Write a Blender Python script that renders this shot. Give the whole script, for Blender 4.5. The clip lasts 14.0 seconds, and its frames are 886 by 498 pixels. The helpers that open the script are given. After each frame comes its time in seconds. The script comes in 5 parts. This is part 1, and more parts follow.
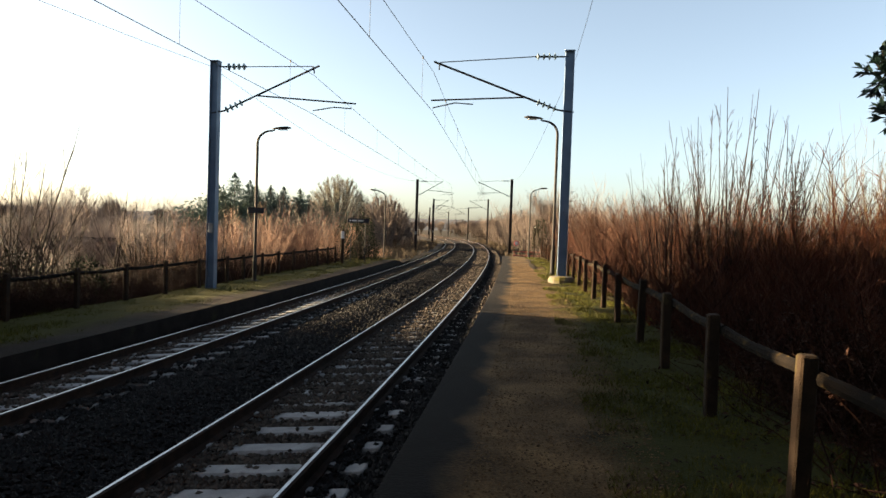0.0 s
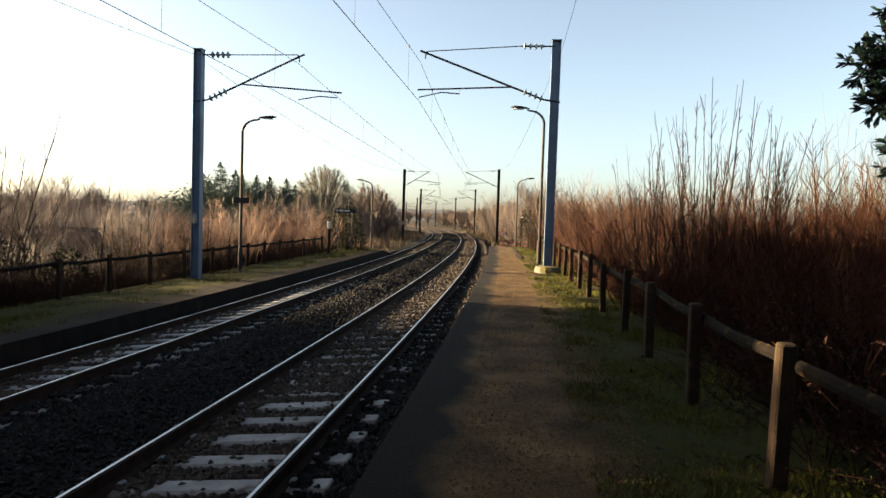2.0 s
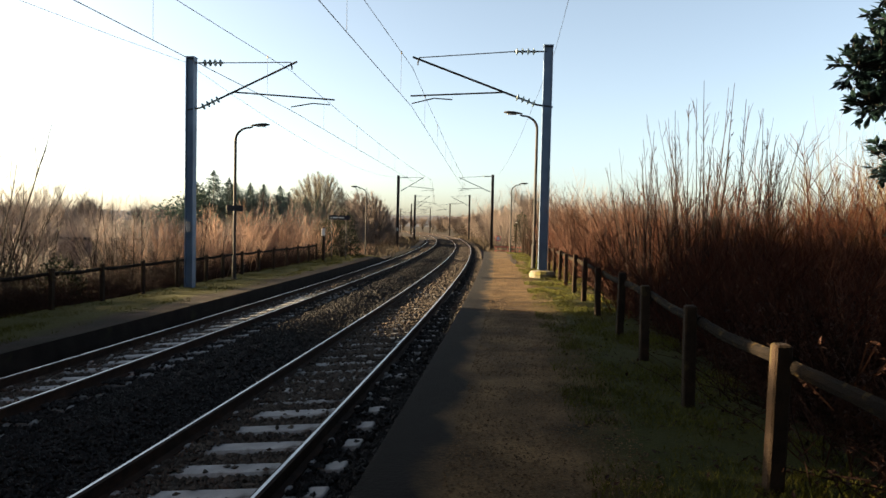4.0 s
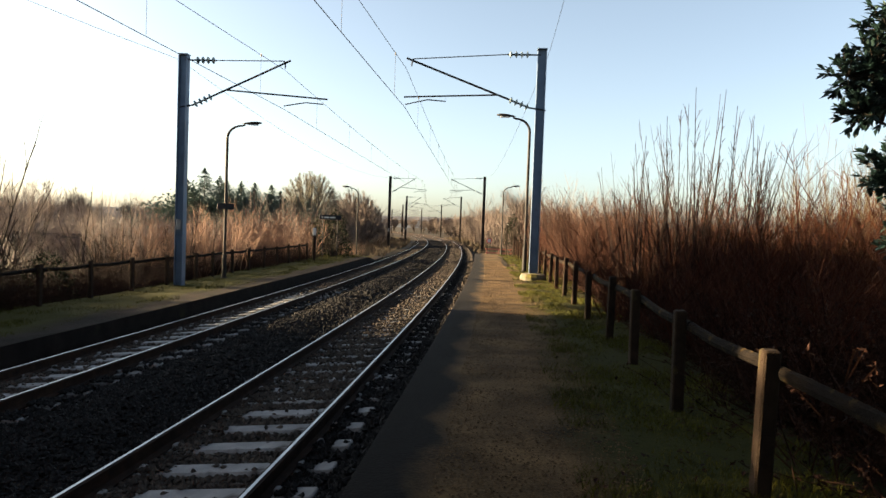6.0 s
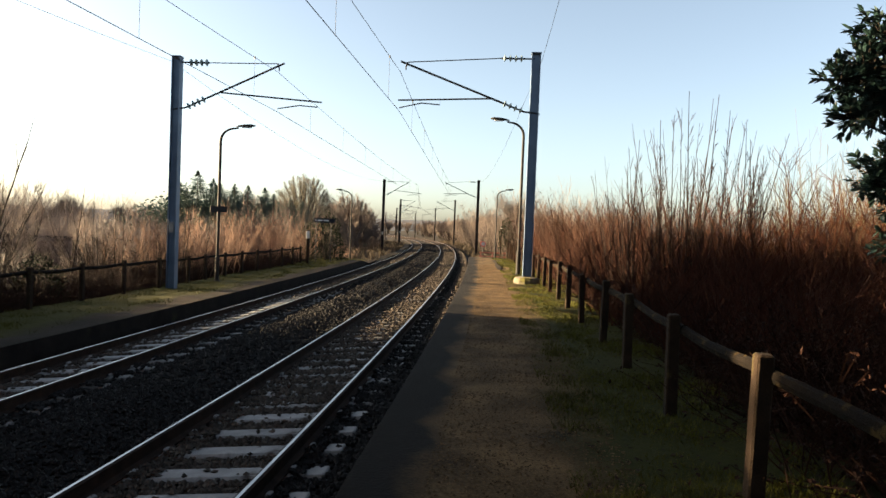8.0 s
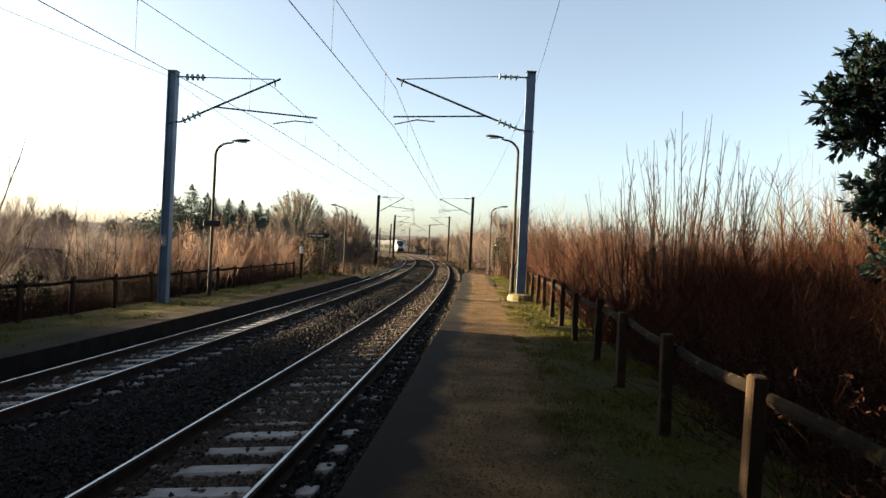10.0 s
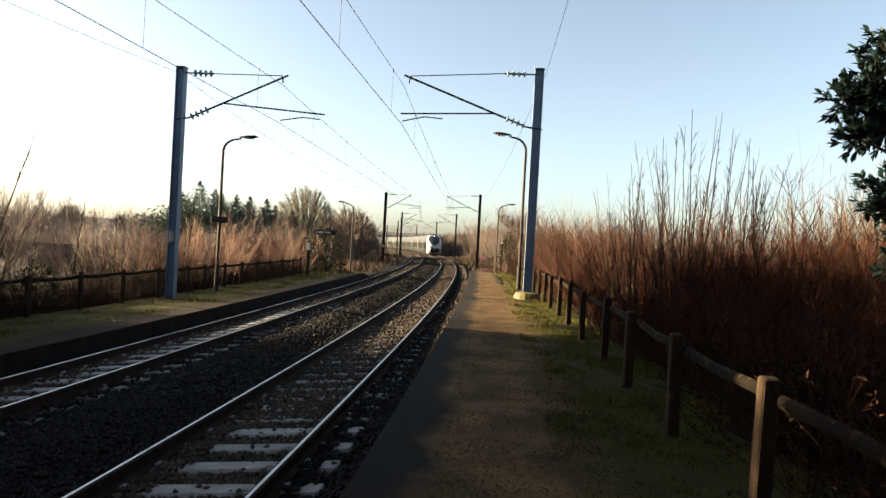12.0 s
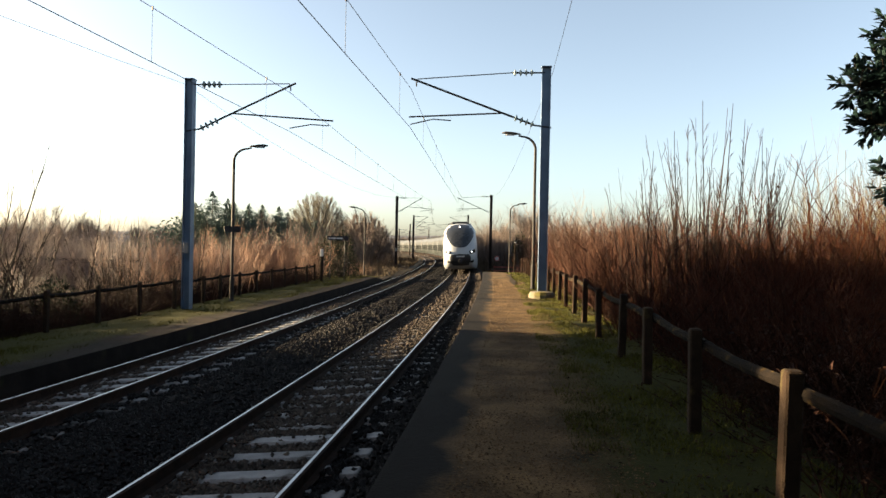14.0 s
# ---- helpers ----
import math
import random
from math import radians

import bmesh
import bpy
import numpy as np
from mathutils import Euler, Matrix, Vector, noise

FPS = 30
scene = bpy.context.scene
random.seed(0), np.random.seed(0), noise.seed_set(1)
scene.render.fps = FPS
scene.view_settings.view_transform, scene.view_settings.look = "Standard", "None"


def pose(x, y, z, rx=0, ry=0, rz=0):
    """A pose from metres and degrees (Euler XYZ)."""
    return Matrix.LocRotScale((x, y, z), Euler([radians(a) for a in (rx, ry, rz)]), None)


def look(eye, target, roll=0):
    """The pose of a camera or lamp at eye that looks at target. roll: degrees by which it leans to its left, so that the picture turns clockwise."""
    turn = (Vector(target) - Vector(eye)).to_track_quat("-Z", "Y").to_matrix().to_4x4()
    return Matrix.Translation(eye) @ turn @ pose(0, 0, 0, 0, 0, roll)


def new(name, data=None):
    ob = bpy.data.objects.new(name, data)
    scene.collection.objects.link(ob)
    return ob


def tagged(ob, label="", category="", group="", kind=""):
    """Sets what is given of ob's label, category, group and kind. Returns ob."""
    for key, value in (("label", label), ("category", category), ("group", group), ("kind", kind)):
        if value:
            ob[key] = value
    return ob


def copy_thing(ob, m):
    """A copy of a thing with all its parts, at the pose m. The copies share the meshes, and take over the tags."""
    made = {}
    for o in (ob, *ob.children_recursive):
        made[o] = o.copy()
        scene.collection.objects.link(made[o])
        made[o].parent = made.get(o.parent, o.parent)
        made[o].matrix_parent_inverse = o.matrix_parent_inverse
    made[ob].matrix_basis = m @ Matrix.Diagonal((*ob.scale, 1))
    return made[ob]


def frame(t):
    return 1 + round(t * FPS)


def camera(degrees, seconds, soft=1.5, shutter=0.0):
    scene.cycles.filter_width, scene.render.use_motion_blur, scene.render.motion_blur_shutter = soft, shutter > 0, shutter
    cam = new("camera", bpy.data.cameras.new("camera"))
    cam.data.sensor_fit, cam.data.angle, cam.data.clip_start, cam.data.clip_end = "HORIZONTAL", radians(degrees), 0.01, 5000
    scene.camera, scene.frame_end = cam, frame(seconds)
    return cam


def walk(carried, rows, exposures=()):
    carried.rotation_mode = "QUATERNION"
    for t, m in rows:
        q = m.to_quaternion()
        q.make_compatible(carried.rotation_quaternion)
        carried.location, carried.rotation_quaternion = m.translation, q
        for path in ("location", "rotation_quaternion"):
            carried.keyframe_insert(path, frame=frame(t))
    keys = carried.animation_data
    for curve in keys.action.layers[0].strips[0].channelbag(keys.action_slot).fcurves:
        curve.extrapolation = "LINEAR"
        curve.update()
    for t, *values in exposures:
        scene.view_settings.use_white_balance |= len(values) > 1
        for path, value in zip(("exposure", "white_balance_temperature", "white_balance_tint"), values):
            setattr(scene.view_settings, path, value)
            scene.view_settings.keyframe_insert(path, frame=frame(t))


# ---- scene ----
# The camera is held by hand at eye height on the platform.
cam = camera(69.2, 14.0, soft=1.5)
walk(cam, [
    (0, pose(-0.042, -0.130, 1.603, 88.195, -1.915, 2.666)),
    (0.5, pose(-0.038, -0.157, 1.611, 87.802, -1.841, 3.758)),
    (1, pose(-0.028, -0.134, 1.600, 86.923, -1.914, 2.335)),
    (1.5, pose(-0.013, -0.112, 1.600, 87.212, -2.070, 1.529)),
    (2, pose(-0.013, -0.117, 1.601, 87.354, -1.906, 1.548)),
    (2.5, pose(-0.012, -0.111, 1.598, 87.151, -1.743, 2.170)),
    (3, pose(-0.005, -0.083, 1.593, 86.700, -1.571, 1.488)),
    (3.5, pose(-0.003, -0.090, 1.594, 87.888, -1.515, 0.917)),
    (4, pose(-0.006, -0.104, 1.593, 87.895, -1.280, 1.056)),
    (6.5, pose(-0.021, -0.113, 1.597, 88.177, -2.521, -0.098)),
    (7, pose(-0.016, -0.102, 1.597, 88.577, -2.935, -0.239)),
    (7.5, pose(-0.022, -0.121, 1.600, 88.655, -2.454, -0.179)),
    (8, pose(-0.018, -0.095, 1.596, 88.362, -2.257, -0.278)),
    (8.5, pose(-0.023, -0.119, 1.604, 88.865, -2.255, -0.416)),
    (11, pose(-0.011, -0.024, 1.607, 89.888, -3.239, -0.695)),
    (11.5, pose(-0.011, -0.011, 1.602, 89.603, -3.208, -0.041)),
    (12, pose(-0.011, -0.022, 1.608, 89.563, -3.134, -0.186)),
    (12.5, pose(0.000, 0.000, 1.600, 89.512, -2.802, 0.000)),
    (13, pose(-0.010, -0.008, 1.602, 89.874, -2.701, 0.314)),
    (13.5, pose(-0.016, -0.044, 1.613, 90.083, -2.020, 1.300)),
    (14, pose(-0.014, 0.006, 1.610, 89.688, -1.146, 0.933)),
], exposures=[(0, 3.4, 6600, 5), (14, 3.4, 6600, 5)])

# ---- world and sun ----
SUN_AZ, SUN_EL = radians(-82), radians(13.0)      # measured from straight ahead, minus is to the left
sun_dir = Vector((math.sin(SUN_AZ) * math.cos(SUN_EL), math.cos(SUN_AZ) * math.cos(SUN_EL), math.sin(SUN_EL)))
world = bpy.data.worlds.new("sky")
scene.world = world
world.use_nodes = True
wn, wl = world.node_tree.nodes, world.node_tree.links
sky = wn.new("ShaderNodeTexSky")
sky.sky_type, sky.sun_disc = "NISHITA", False
sky.sun_elevation, sky.sun_rotation = SUN_EL, SUN_AZ
sky.air_density, sky.dust_density, sky.ozone_density, sky.altitude = 0.75, 2.0, 0.7, 50
haze = wn.new("ShaderNodeHueSaturation")           # thin winter haze takes colour out of the sky
haze.inputs["Saturation"].default_value = 0.76
wl.new(sky.outputs[0], haze.inputs["Color"])
wl.new(haze.outputs[0], wn["Background"].inputs[0])
wn["Background"].inputs[1].default_value = 0.033
lamp = bpy.data.lights.new("sun", "SUN")
lamp.energy, lamp.angle, lamp.color = 5.0, radians(0.6), (1.0, 0.74, 0.46)
sun = new("sun", lamp)
sun.matrix_world = look(sun_dir * 100, (0, 0, 0))


# ---- materials ----
def material(name, dark, light, rough=0.85, scale=6.0, fine=60.0, bump=0.3, metal=0.0, third=None, patch=0.6,
             spec=0.1, rand=0.0, island=0.0):
    """A worn surface: two colours mixed by noise at two scales, a third in patches, and fine relief."""
    m = bpy.data.materials.new(name)
    m.use_nodes = True
    n, l = m.node_tree.nodes, m.node_tree.links
    b = n["Principled BSDF"]
    tc = n.new("ShaderNodeTexCoord")
    big, small = n.new("ShaderNodeTexNoise"), n.new("ShaderNodeTexNoise")
    for tex, sc in ((big, scale), (small, fine)):
        tex.inputs["Scale"].default_value, tex.inputs["Detail"].default_value = sc, 4
        l.new(tc.outputs["Object"], tex.inputs["Vector"])
    add = n.new("ShaderNodeMath")
    add.operation = "MULTIPLY_ADD"
    l.new(small.outputs["Fac"], add.inputs[0])
    add.inputs[1].default_value = 0.5
    l.new(big.outputs["Fac"], add.inputs[2])
    value = add.outputs[0]
    for amount, node, socket in ((rand, "ShaderNodeObjectInfo", "Random"), (island, "ShaderNodeNewGeometry", "Random Per Island")):
        if amount:
            src, mul = n.new(node), n.new("ShaderNodeMath")
            mul.operation, mul.inputs[1].default_value = "MULTIPLY_ADD", amount
            l.new(src.outputs[socket], mul.inputs[0])
            l.new(value, mul.inputs[2])
            value = mul.outputs[0]
    spread = n.new("ShaderNodeMapRange")
    spread.inputs[1].default_value, spread.inputs[2].default_value = 0.5, 1.0 + rand + island
    l.new(value, spread.inputs[0])
    mix = n.new("ShaderNodeMixRGB")
    mix.inputs[1].default_value, mix.inputs[2].default_value = (*dark, 1), (*light, 1)
    l.new(spread.outputs[0], mix.inputs[0])
    colour = mix.outputs[0]
    if third:
        blot, ramp, mix2 = n.new("ShaderNodeTexNoise"), n.new("ShaderNodeValToRGB"), n.new("ShaderNodeMixRGB")
        blot.inputs["Scale"].default_value, blot.inputs["Detail"].default_value = scale * 0.6, 6
        ramp.color_ramp.elements[0].position, ramp.color_ramp.elements[1].position = patch, patch + 0.12
        l.new(tc.outputs["Object"], blot.inputs["Vector"])
        l.new(blot.outputs["Fac"], ramp.inputs[0])
        l.new(ramp.outputs[0], mix2.inputs[0])
        l.new(colour, mix2.inputs[1])
        mix2.inputs[2].default_value = (*third, 1)
        colour = mix2.outputs[0]
    l.new(colour, b.inputs["Base Color"])
    b.inputs["Roughness"].default_value, b.inputs["Metallic"].default_value = rough, metal
    b.inputs["Specular IOR Level"].default_value = spec
    if bump:
        bm = n.new("ShaderNodeBump")
        bm.inputs["Strength"].default_value, bm.inputs["Distance"].default_value = bump, 0.01
        l.new(small.outputs["Fac"], bm.inputs["Height"])
        l.new(bm.outputs[0], b.inputs["Normal"])
    return m


def glowing(name, colour, strength):
    m = bpy.data.materials.new(name)
    m.use_nodes = True
    b = m.node_tree.nodes["Principled BSDF"]
    b.inputs["Emission Color"].default_value, b.inputs["Emission Strength"].default_value = (*colour, 1), strength
    b.inputs["Base Color"].default_value = (*colour, 1)
    return m


STEEL = material("galvanised_steel", (0.06, 0.088, 0.135), (0.115, 0.16, 0.225), 0.5, 1.5, 40, 0.15, 0.35, (0.16, 0.12, 0.09), 0.66, spec=0.4)
DARKSTEEL = material("dark_steel", (0.01, 0.01, 0.012), (0.03, 0.03, 0.033), 0.55, 3, 50, 0.1, 0.2)
BROWNSTEEL = material("brown_weathered_steel", (0.009, 0.007, 0.007), (0.026, 0.02, 0.018), 0.8, 2, 40, 0.2, 0.0)
WIRE = material("copper_wire", (0.01, 0.0095, 0.009), (0.022, 0.02, 0.019), 0.5, 3, 50, 0, 0.4)
GLASSY = material("glass_insulator", (0.10, 0.13, 0.13), (0.22, 0.26, 0.26), 0.15, 5, 40, 0)
RAILSIDE = material("rusty_rail", (0.01, 0.007, 0.006), (0.03, 0.018, 0.012), 0.85, 8, 80, 0.4)
RAILTOP = material("polished_rail_head", (0.26, 0.26, 0.265), (0.46, 0.46, 0.46), 0.30, 3, 60, 0.05, 0.9, spec=0.5)
SLEEPER = material("weathered_concrete_sleeper", (0.10, 0.098, 0.098), (0.25, 0.245, 0.24), 0.75, 5, 60, 0.5, 0, (0.05, 0.042, 0.037), 0.6, rand=0.25)
BALLAST = material("ballast_stone", (0.005, 0.0043, 0.0037), (0.07, 0.056, 0.045), 0.8, 2.5, 50, 0.5, island=0.5)
# Ballast with the shade of the left scrub painted into its colour.
SHADEBALLAST = material("shade_dark_ballast_stone", (0.0015, 0.0014, 0.0014), (0.009, 0.0082, 0.008), 0.7, 2.5, 50, 0.5, island=0.6)
BALLASTBED = material("ballast_bed", (0.004, 0.0034, 0.003), (0.018, 0.015, 0.013), 0.9, 3, 28, 1.0, 0, (0.07, 0.05, 0.035), 0.66)
CONCRETE = material("old_concrete", (0.055, 0.047, 0.033), (0.12, 0.105, 0.08), 0.85, 3, 50, 0.5, 0, (0.07, 0.062, 0.018), 0.48)
WOOD = material("mossy_weathered_wood", (0.002, 0.0014, 0.0009), (0.007, 0.0045, 0.0026), 0.95, 16, 110, 1.0, 0, (0.04, 0.026, 0.008), 0.57, rand=0.2)
POSTWOOD = material("grey_brown_fence_post", (0.007, 0.0048, 0.0033), (0.026, 0.0165, 0.010), 0.9, 7, 80, 1.0, 0, (0.045, 0.036, 0.014), 0.62, rand=0.2)
STRAW = material("dry_straw_grass", (0.028, 0.022, 0.015), (0.09, 0.068, 0.045), 0.85, 1.5, 20, 0, island=0.5)
EARTH = material("damp_earth", (0.010, 0.007, 0.005), (0.026, 0.019, 0.012), 0.95, 1.2, 25, 0.8, 0, (0.03, 0.036, 0.012), 0.58)
GRASS = material("grass_blades", (0.010, 0.0115, 0.0015), (0.075, 0.072, 0.008), 0.7, 1.2, 30, 0, island=0.4)
REDTWIG = material("reddish_brown_twigs", (0.004, 0.0013, 0.0008), (0.055, 0.0175, 0.008), 0.8, 1.5, 30, 0, island=0.5)
BROWNTWIG = material("brown_twigs", (0.009, 0.0056, 0.004), (0.04, 0.025, 0.015), 0.8, 1.5, 30, 0, island=0.5)
RUSTTWIG = material("rusty_brown_twigs", (0.008, 0.0038, 0.0022), (0.066, 0.033, 0.017), 0.8, 1.5, 30, 0, island=0.5)
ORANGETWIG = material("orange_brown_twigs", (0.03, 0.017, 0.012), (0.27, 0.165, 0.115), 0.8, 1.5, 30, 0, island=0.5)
PINKTWIG = material("pinkish_brown_twigs", (0.012, 0.0054, 0.0036), (0.074, 0.037, 0.024), 0.8, 1.5, 30, 0, island=0.5)
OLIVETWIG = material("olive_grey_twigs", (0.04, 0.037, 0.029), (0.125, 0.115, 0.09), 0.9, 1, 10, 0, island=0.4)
CANE = material("dark_bramble_canes", (0.006, 0.0026, 0.0018), (0.032, 0.013, 0.007), 0.8, 1.5, 30, 0, island=0.5)
STEMBARK = material("brown_sapling_bark", (0.0025, 0.0012, 0.0008), (0.014, 0.0066, 0.0042), 0.8, 3, 40, 0, island=0.5)
GREYBARK = material("grey_bark", (0.012, 0.0095, 0.008), (0.045, 0.034, 0.027), 0.9, 4, 40, 0.4, island=0.2)
PALETWIG = material("pale_straw_twigs", (0.026, 0.020, 0.012), (0.085, 0.065, 0.041), 0.8, 1.5, 30, 0, island=0.4)
# Brown twigs made pale: the haze over the left scrub is in the colour.
HAZETWIG = material("haze_pale_twigs", (0.08, 0.064, 0.056), (0.27, 0.218, 0.188), 0.9, 1, 10, 0, island=0.4)
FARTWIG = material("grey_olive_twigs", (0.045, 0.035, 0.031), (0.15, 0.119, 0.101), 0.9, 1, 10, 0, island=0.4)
DEADLEAF = material("dead_bramble_leaves", (0.005, 0.002, 0.0016), (0.024, 0.009, 0.0045), 0.8, 2, 30, 0, island=0.6)
CONIFER = material("conifer_needles", (0.035, 0.056, 0.048), (0.10, 0.135, 0.11), 0.8, 1, 20, 0, island=0.4)
LAUREL = material("laurel_leaves", (0.006, 0.0155, 0.016), (0.021, 0.043, 0.034), 0.38, 4, 30, 0, island=0.5, spec=0.3)
IVY = material("ivy_leaves", (0.004, 0.0065, 0.0035), (0.017, 0.022, 0.009), 0.8, 3, 30, 0, island=0.5, spec=0.04)

# ---- the line: two tracks on a long left-hand curve, canted inwards ----
HEADING, BEND_A, BEND_B, BEND_OVER, START_X = 0.09366, 0.00120, 0.00132, 50.8, -2.609
STEP = 1.0
stations = np.arange(-80, 1000 + STEP, STEP)
bend = BEND_A + (BEND_B - BEND_A) * np.clip(stations / BEND_OVER, 0, 1)
turn = -np.concatenate([[0], np.cumsum((bend[1:] + bend[:-1]) / 2 * STEP)])
zero = int(80 / STEP)
turn = turn - turn[zero] + HEADING
line_x = np.concatenate([[0], np.cumsum((np.sin(turn[1:]) + np.sin(turn[:-1])) / 2 * STEP)])
line_y = np.concatenate([[0], np.cumsum((np.cos(turn[1:]) + np.cos(turn[:-1])) / 2 * STEP)])
line_x, line_y = line_x - line_x[zero] + START_X, line_y - line_y[zero]
GAP, HALF = 3.938, 0.7525
Z_NEAR, Z_FAR, CANT, GRADE = -0.493, -0.673, 0.0955, -0.0021
EDGE = 1.69
LEFT_Z = -0.66


def heading(s):
    return float(np.interp(s, stations, turn))


def at(s, off, z=0.0):
    """The place s metres along the near track and off metres to the right of its centre."""
    x, y, h = (float(np.interp(s, stations, a)) for a in (line_x, line_y, turn))
    return Vector((x + math.cos(h) * off, y - math.sin(h) * off, z))


def fall(s):
    return GRADE * max(min(s, 300.0), -20.0)


def rail_z(s, off):
    """Height of the plane of the rail heads."""
    if off > -GAP / 2:
        return Z_NEAR + CANT * off + fall(s)
    return Z_FAR + CANT * (off + GAP) + fall(s)


def on_rail(s, off, up=0.0):
    p = at(s, off)
    p.z = rail_z(s, off) + up
    return p


# ---- mesh tools ----
def mesh_of(name, verts, faces, mat, smooth=False):
    me = bpy.data.meshes.new(name)
    me.from_pydata([tuple(v) for v in verts], [], faces)
    me.materials.append(mat)
    if smooth:
        me.polygons.foreach_set("use_smooth", [True] * len(me.polygons))
    me.update()
    return me


class Shape:
    """Collects rods, boxes, leaves and lathed pieces into one mesh."""

    def __init__(self):
        self.v, self.f = [], []

    def rod(self, pts, r0, r1=None, sides=3, cap=False):
        r1 = r0 if r1 is None else r1
        pts = [Vector(p) for p in pts]
        base, n = len(self.v), len(pts)
        ref = Vector((0.31, 0.95, 0.07)) if abs((pts[-1] - pts[0]).normalized().z) > 0.6 else Vector((0, 0, 1))
        for i, p in enumerate(pts):
            d = (pts[min(i + 1, n - 1)] - pts[max(i - 1, 0)]).normalized()
            u = d.cross(ref).normalized()
            w = d.cross(u)
            r = r0 + (r1 - r0) * i / max(n - 1, 1)
            for k in range(sides):
                a = 2 * math.pi * k / sides
                self.v.append(p + (u * math.cos(a) + w * math.sin(a)) * r)
        for i in range(n - 1):
            for k in range(sides):
                a, b = base + i * sides + k, base + i * sides + (k + 1) % sides
                self.f.append((a, b, b + sides, a + sides))
        if cap:
            self.f.append(tuple(base + k for k in reversed(range(sides))))
            self.f.append(tuple(base + (n - 1) * sides + k for k in range(sides)))
        return self

    def box(self, m, sx, sy, sz, bevel=0.0, taper=1.0):
        """A box with chamfered upright edges and top, its base at the pose m."""
        c = min(bevel, sx * 0.4, sy * 0.4)
        hx, hy = sx / 2, sy / 2
        if c <= 0:
            ring = [(-hx, -hy), (hx, -hy), (hx, hy), (-hx, hy)]
        else:
            ring = [(-hx + c, -hy), (hx - c, -hy), (hx, -hy + c), (hx, hy - c), (hx - c, hy), (-hx + c, hy), (-hx, hy - c), (-hx, -hy + c)]
        base, n = len(self.v), len(ring)
        levels = [(0, 1.0), (sz - c, taper)] + ([(sz, taper * (1 - 2 * c / max(sx, sy)))] if c > 0 else [])
        for z, k in levels:
            for x, y in ring:
                self.v.append(m @ Vector((x * k, y * k, z)))
        for i in range(len(levels) - 1):
            for k in range(n):
                a, b = base + i * n + k, base + i * n + (k + 1) % n
                self.f.append((a, b, b + n, a + n))
        self.f.append(tuple(base + k for k in reversed(range(n))))
        self.f.append(tuple(base + (len(levels) - 1) * n + k for k in range(n)))
        return self

    def lathe(self, m, profile, sides=12):
        base = len(self.v)
        for r, z in profile:
            for k in range(sides):
                a = 2 * math.pi * k / sides
                self.v.append(m @ Vector((r * math.cos(a), r * math.sin(a), z)))
        for i in range(len(profile) - 1):
            for k in range(sides):
                a, b = base + i * sides + k, base + i * sides + (k + 1) % sides
                self.f.append((a, b, b + sides, a + sides))
        self.f.append(tuple(base + k for k in reversed(range(sides))))
        self.f.append(tuple(base + (len(profile) - 1) * sides + k for k in range(sides)))
        return self

    def leaf(self, p, d, length, width, up=Vector((0, 0, 1))):
        side = d.cross(up)
        if side.length < 1e-3:
            side = Vector((1, 0, 0))
        side = side.normalized() * width / 2
        drop = side.cross(d).normalized() * length * 0.12
        b = len(self.v)
        self.v += [p, p + d * length * 0.45 + side + drop, p + d * length, p + d * length * 0.45 - side + drop]
        self.f += [(b, b + 1, b + 2), (b, b + 2, b + 3)]
        return self

    def mesh(self, name, mat, smooth=False):
        return mesh_of(name, self.v, self.f, mat, smooth)


def part(name, shape, mat, parent, label="", smooth=False):
    ob = new(name, shape.mesh(name, mat, smooth) if isinstance(shape, Shape) else shape)
    ob.parent = parent
    if label:
        tagged(ob, label)
    return ob


def thing(name, shape, mat, label, category, group="", kind="", smooth=False):
    return tagged(new(name, shape.mesh(name, mat, smooth)), label, category, group, kind)


def base_of(name, m, label, category, group=""):
    ob = new(name)
    ob.matrix_basis = m
    ob.empty_display_size = 0.2
    return tagged(ob, label, category, group)


def strip(name, s0, s1, step, profile, mat, label, category):
    """A band along the line: profile gives for each s a row of (offset, height)."""
    v, f, n = [], [], 0
    ss = np.arange(s0, s1 + step * 0.5, step)
    for s in ss:
        row = profile(s)
        n = len(row)
        for off, z in row:
            v.append(at(s, off, z))
    for i in range(len(ss) - 1):
        for k in range(n - 1):
            a = i * n + k
            f.append((a, a + 1, a + n + 1, a + n))
    ob = new(name, mesh_of(name, v, f, mat))
    return tagged(ob, label, category, "", "structure")


# ---- ground, platforms, track bed ----
WALLBRICK = material("dark_brick", (0.07, 0.035, 0.025), (0.16, 0.08, 0.055), 0.9, 3, 40, 0.4)


def hump(x, y, k=0.09):
    return noise.noise(Vector((x * k, y * k, 0.3)))


def build_ground():
    """One sheet to the horizon, lower than the line, with a valley on the left."""
    xs = [-3000, -1500, -700, -350, -200, -120, -80, -60, -45, -35, -28, -22, -17, -13, -10, 8, 12, 16, 20, 26, 34, 45, 60, 90, 140, 250, 500, 1200, 3000]
    ys = [-3000, -800, -200, -80, -40, -20] + list(range(-10, 100, 6)) + [110, 130, 160, 200, 260, 340, 450, 600, 800, 1200, 3000]
    v, f = [], []
    for y in ys:
        for x in xs:
            c = at(y, 0).x if -60 < y < 700 else 0
            z = -1.15 + 0.25 * hump(x, y)
            if x < -10:
                z -= min((-10 - x) * 0.05, 1.6)
            v.append((x + (c if -60 < y < 700 else 0) * (1 if abs(x) < 1000 else 0), y, z))
    n = len(xs)
    for j in range(len(ys) - 1):
        for i in range(n - 1):
            a = j * n + i
            f.append((a, a + 1, a + n + 1, a + n))
    tagged(new("ground", mesh_of("ground", v, f, EARTH)), "dark damp earth with patches of winter grass", "ground", "", "structure")


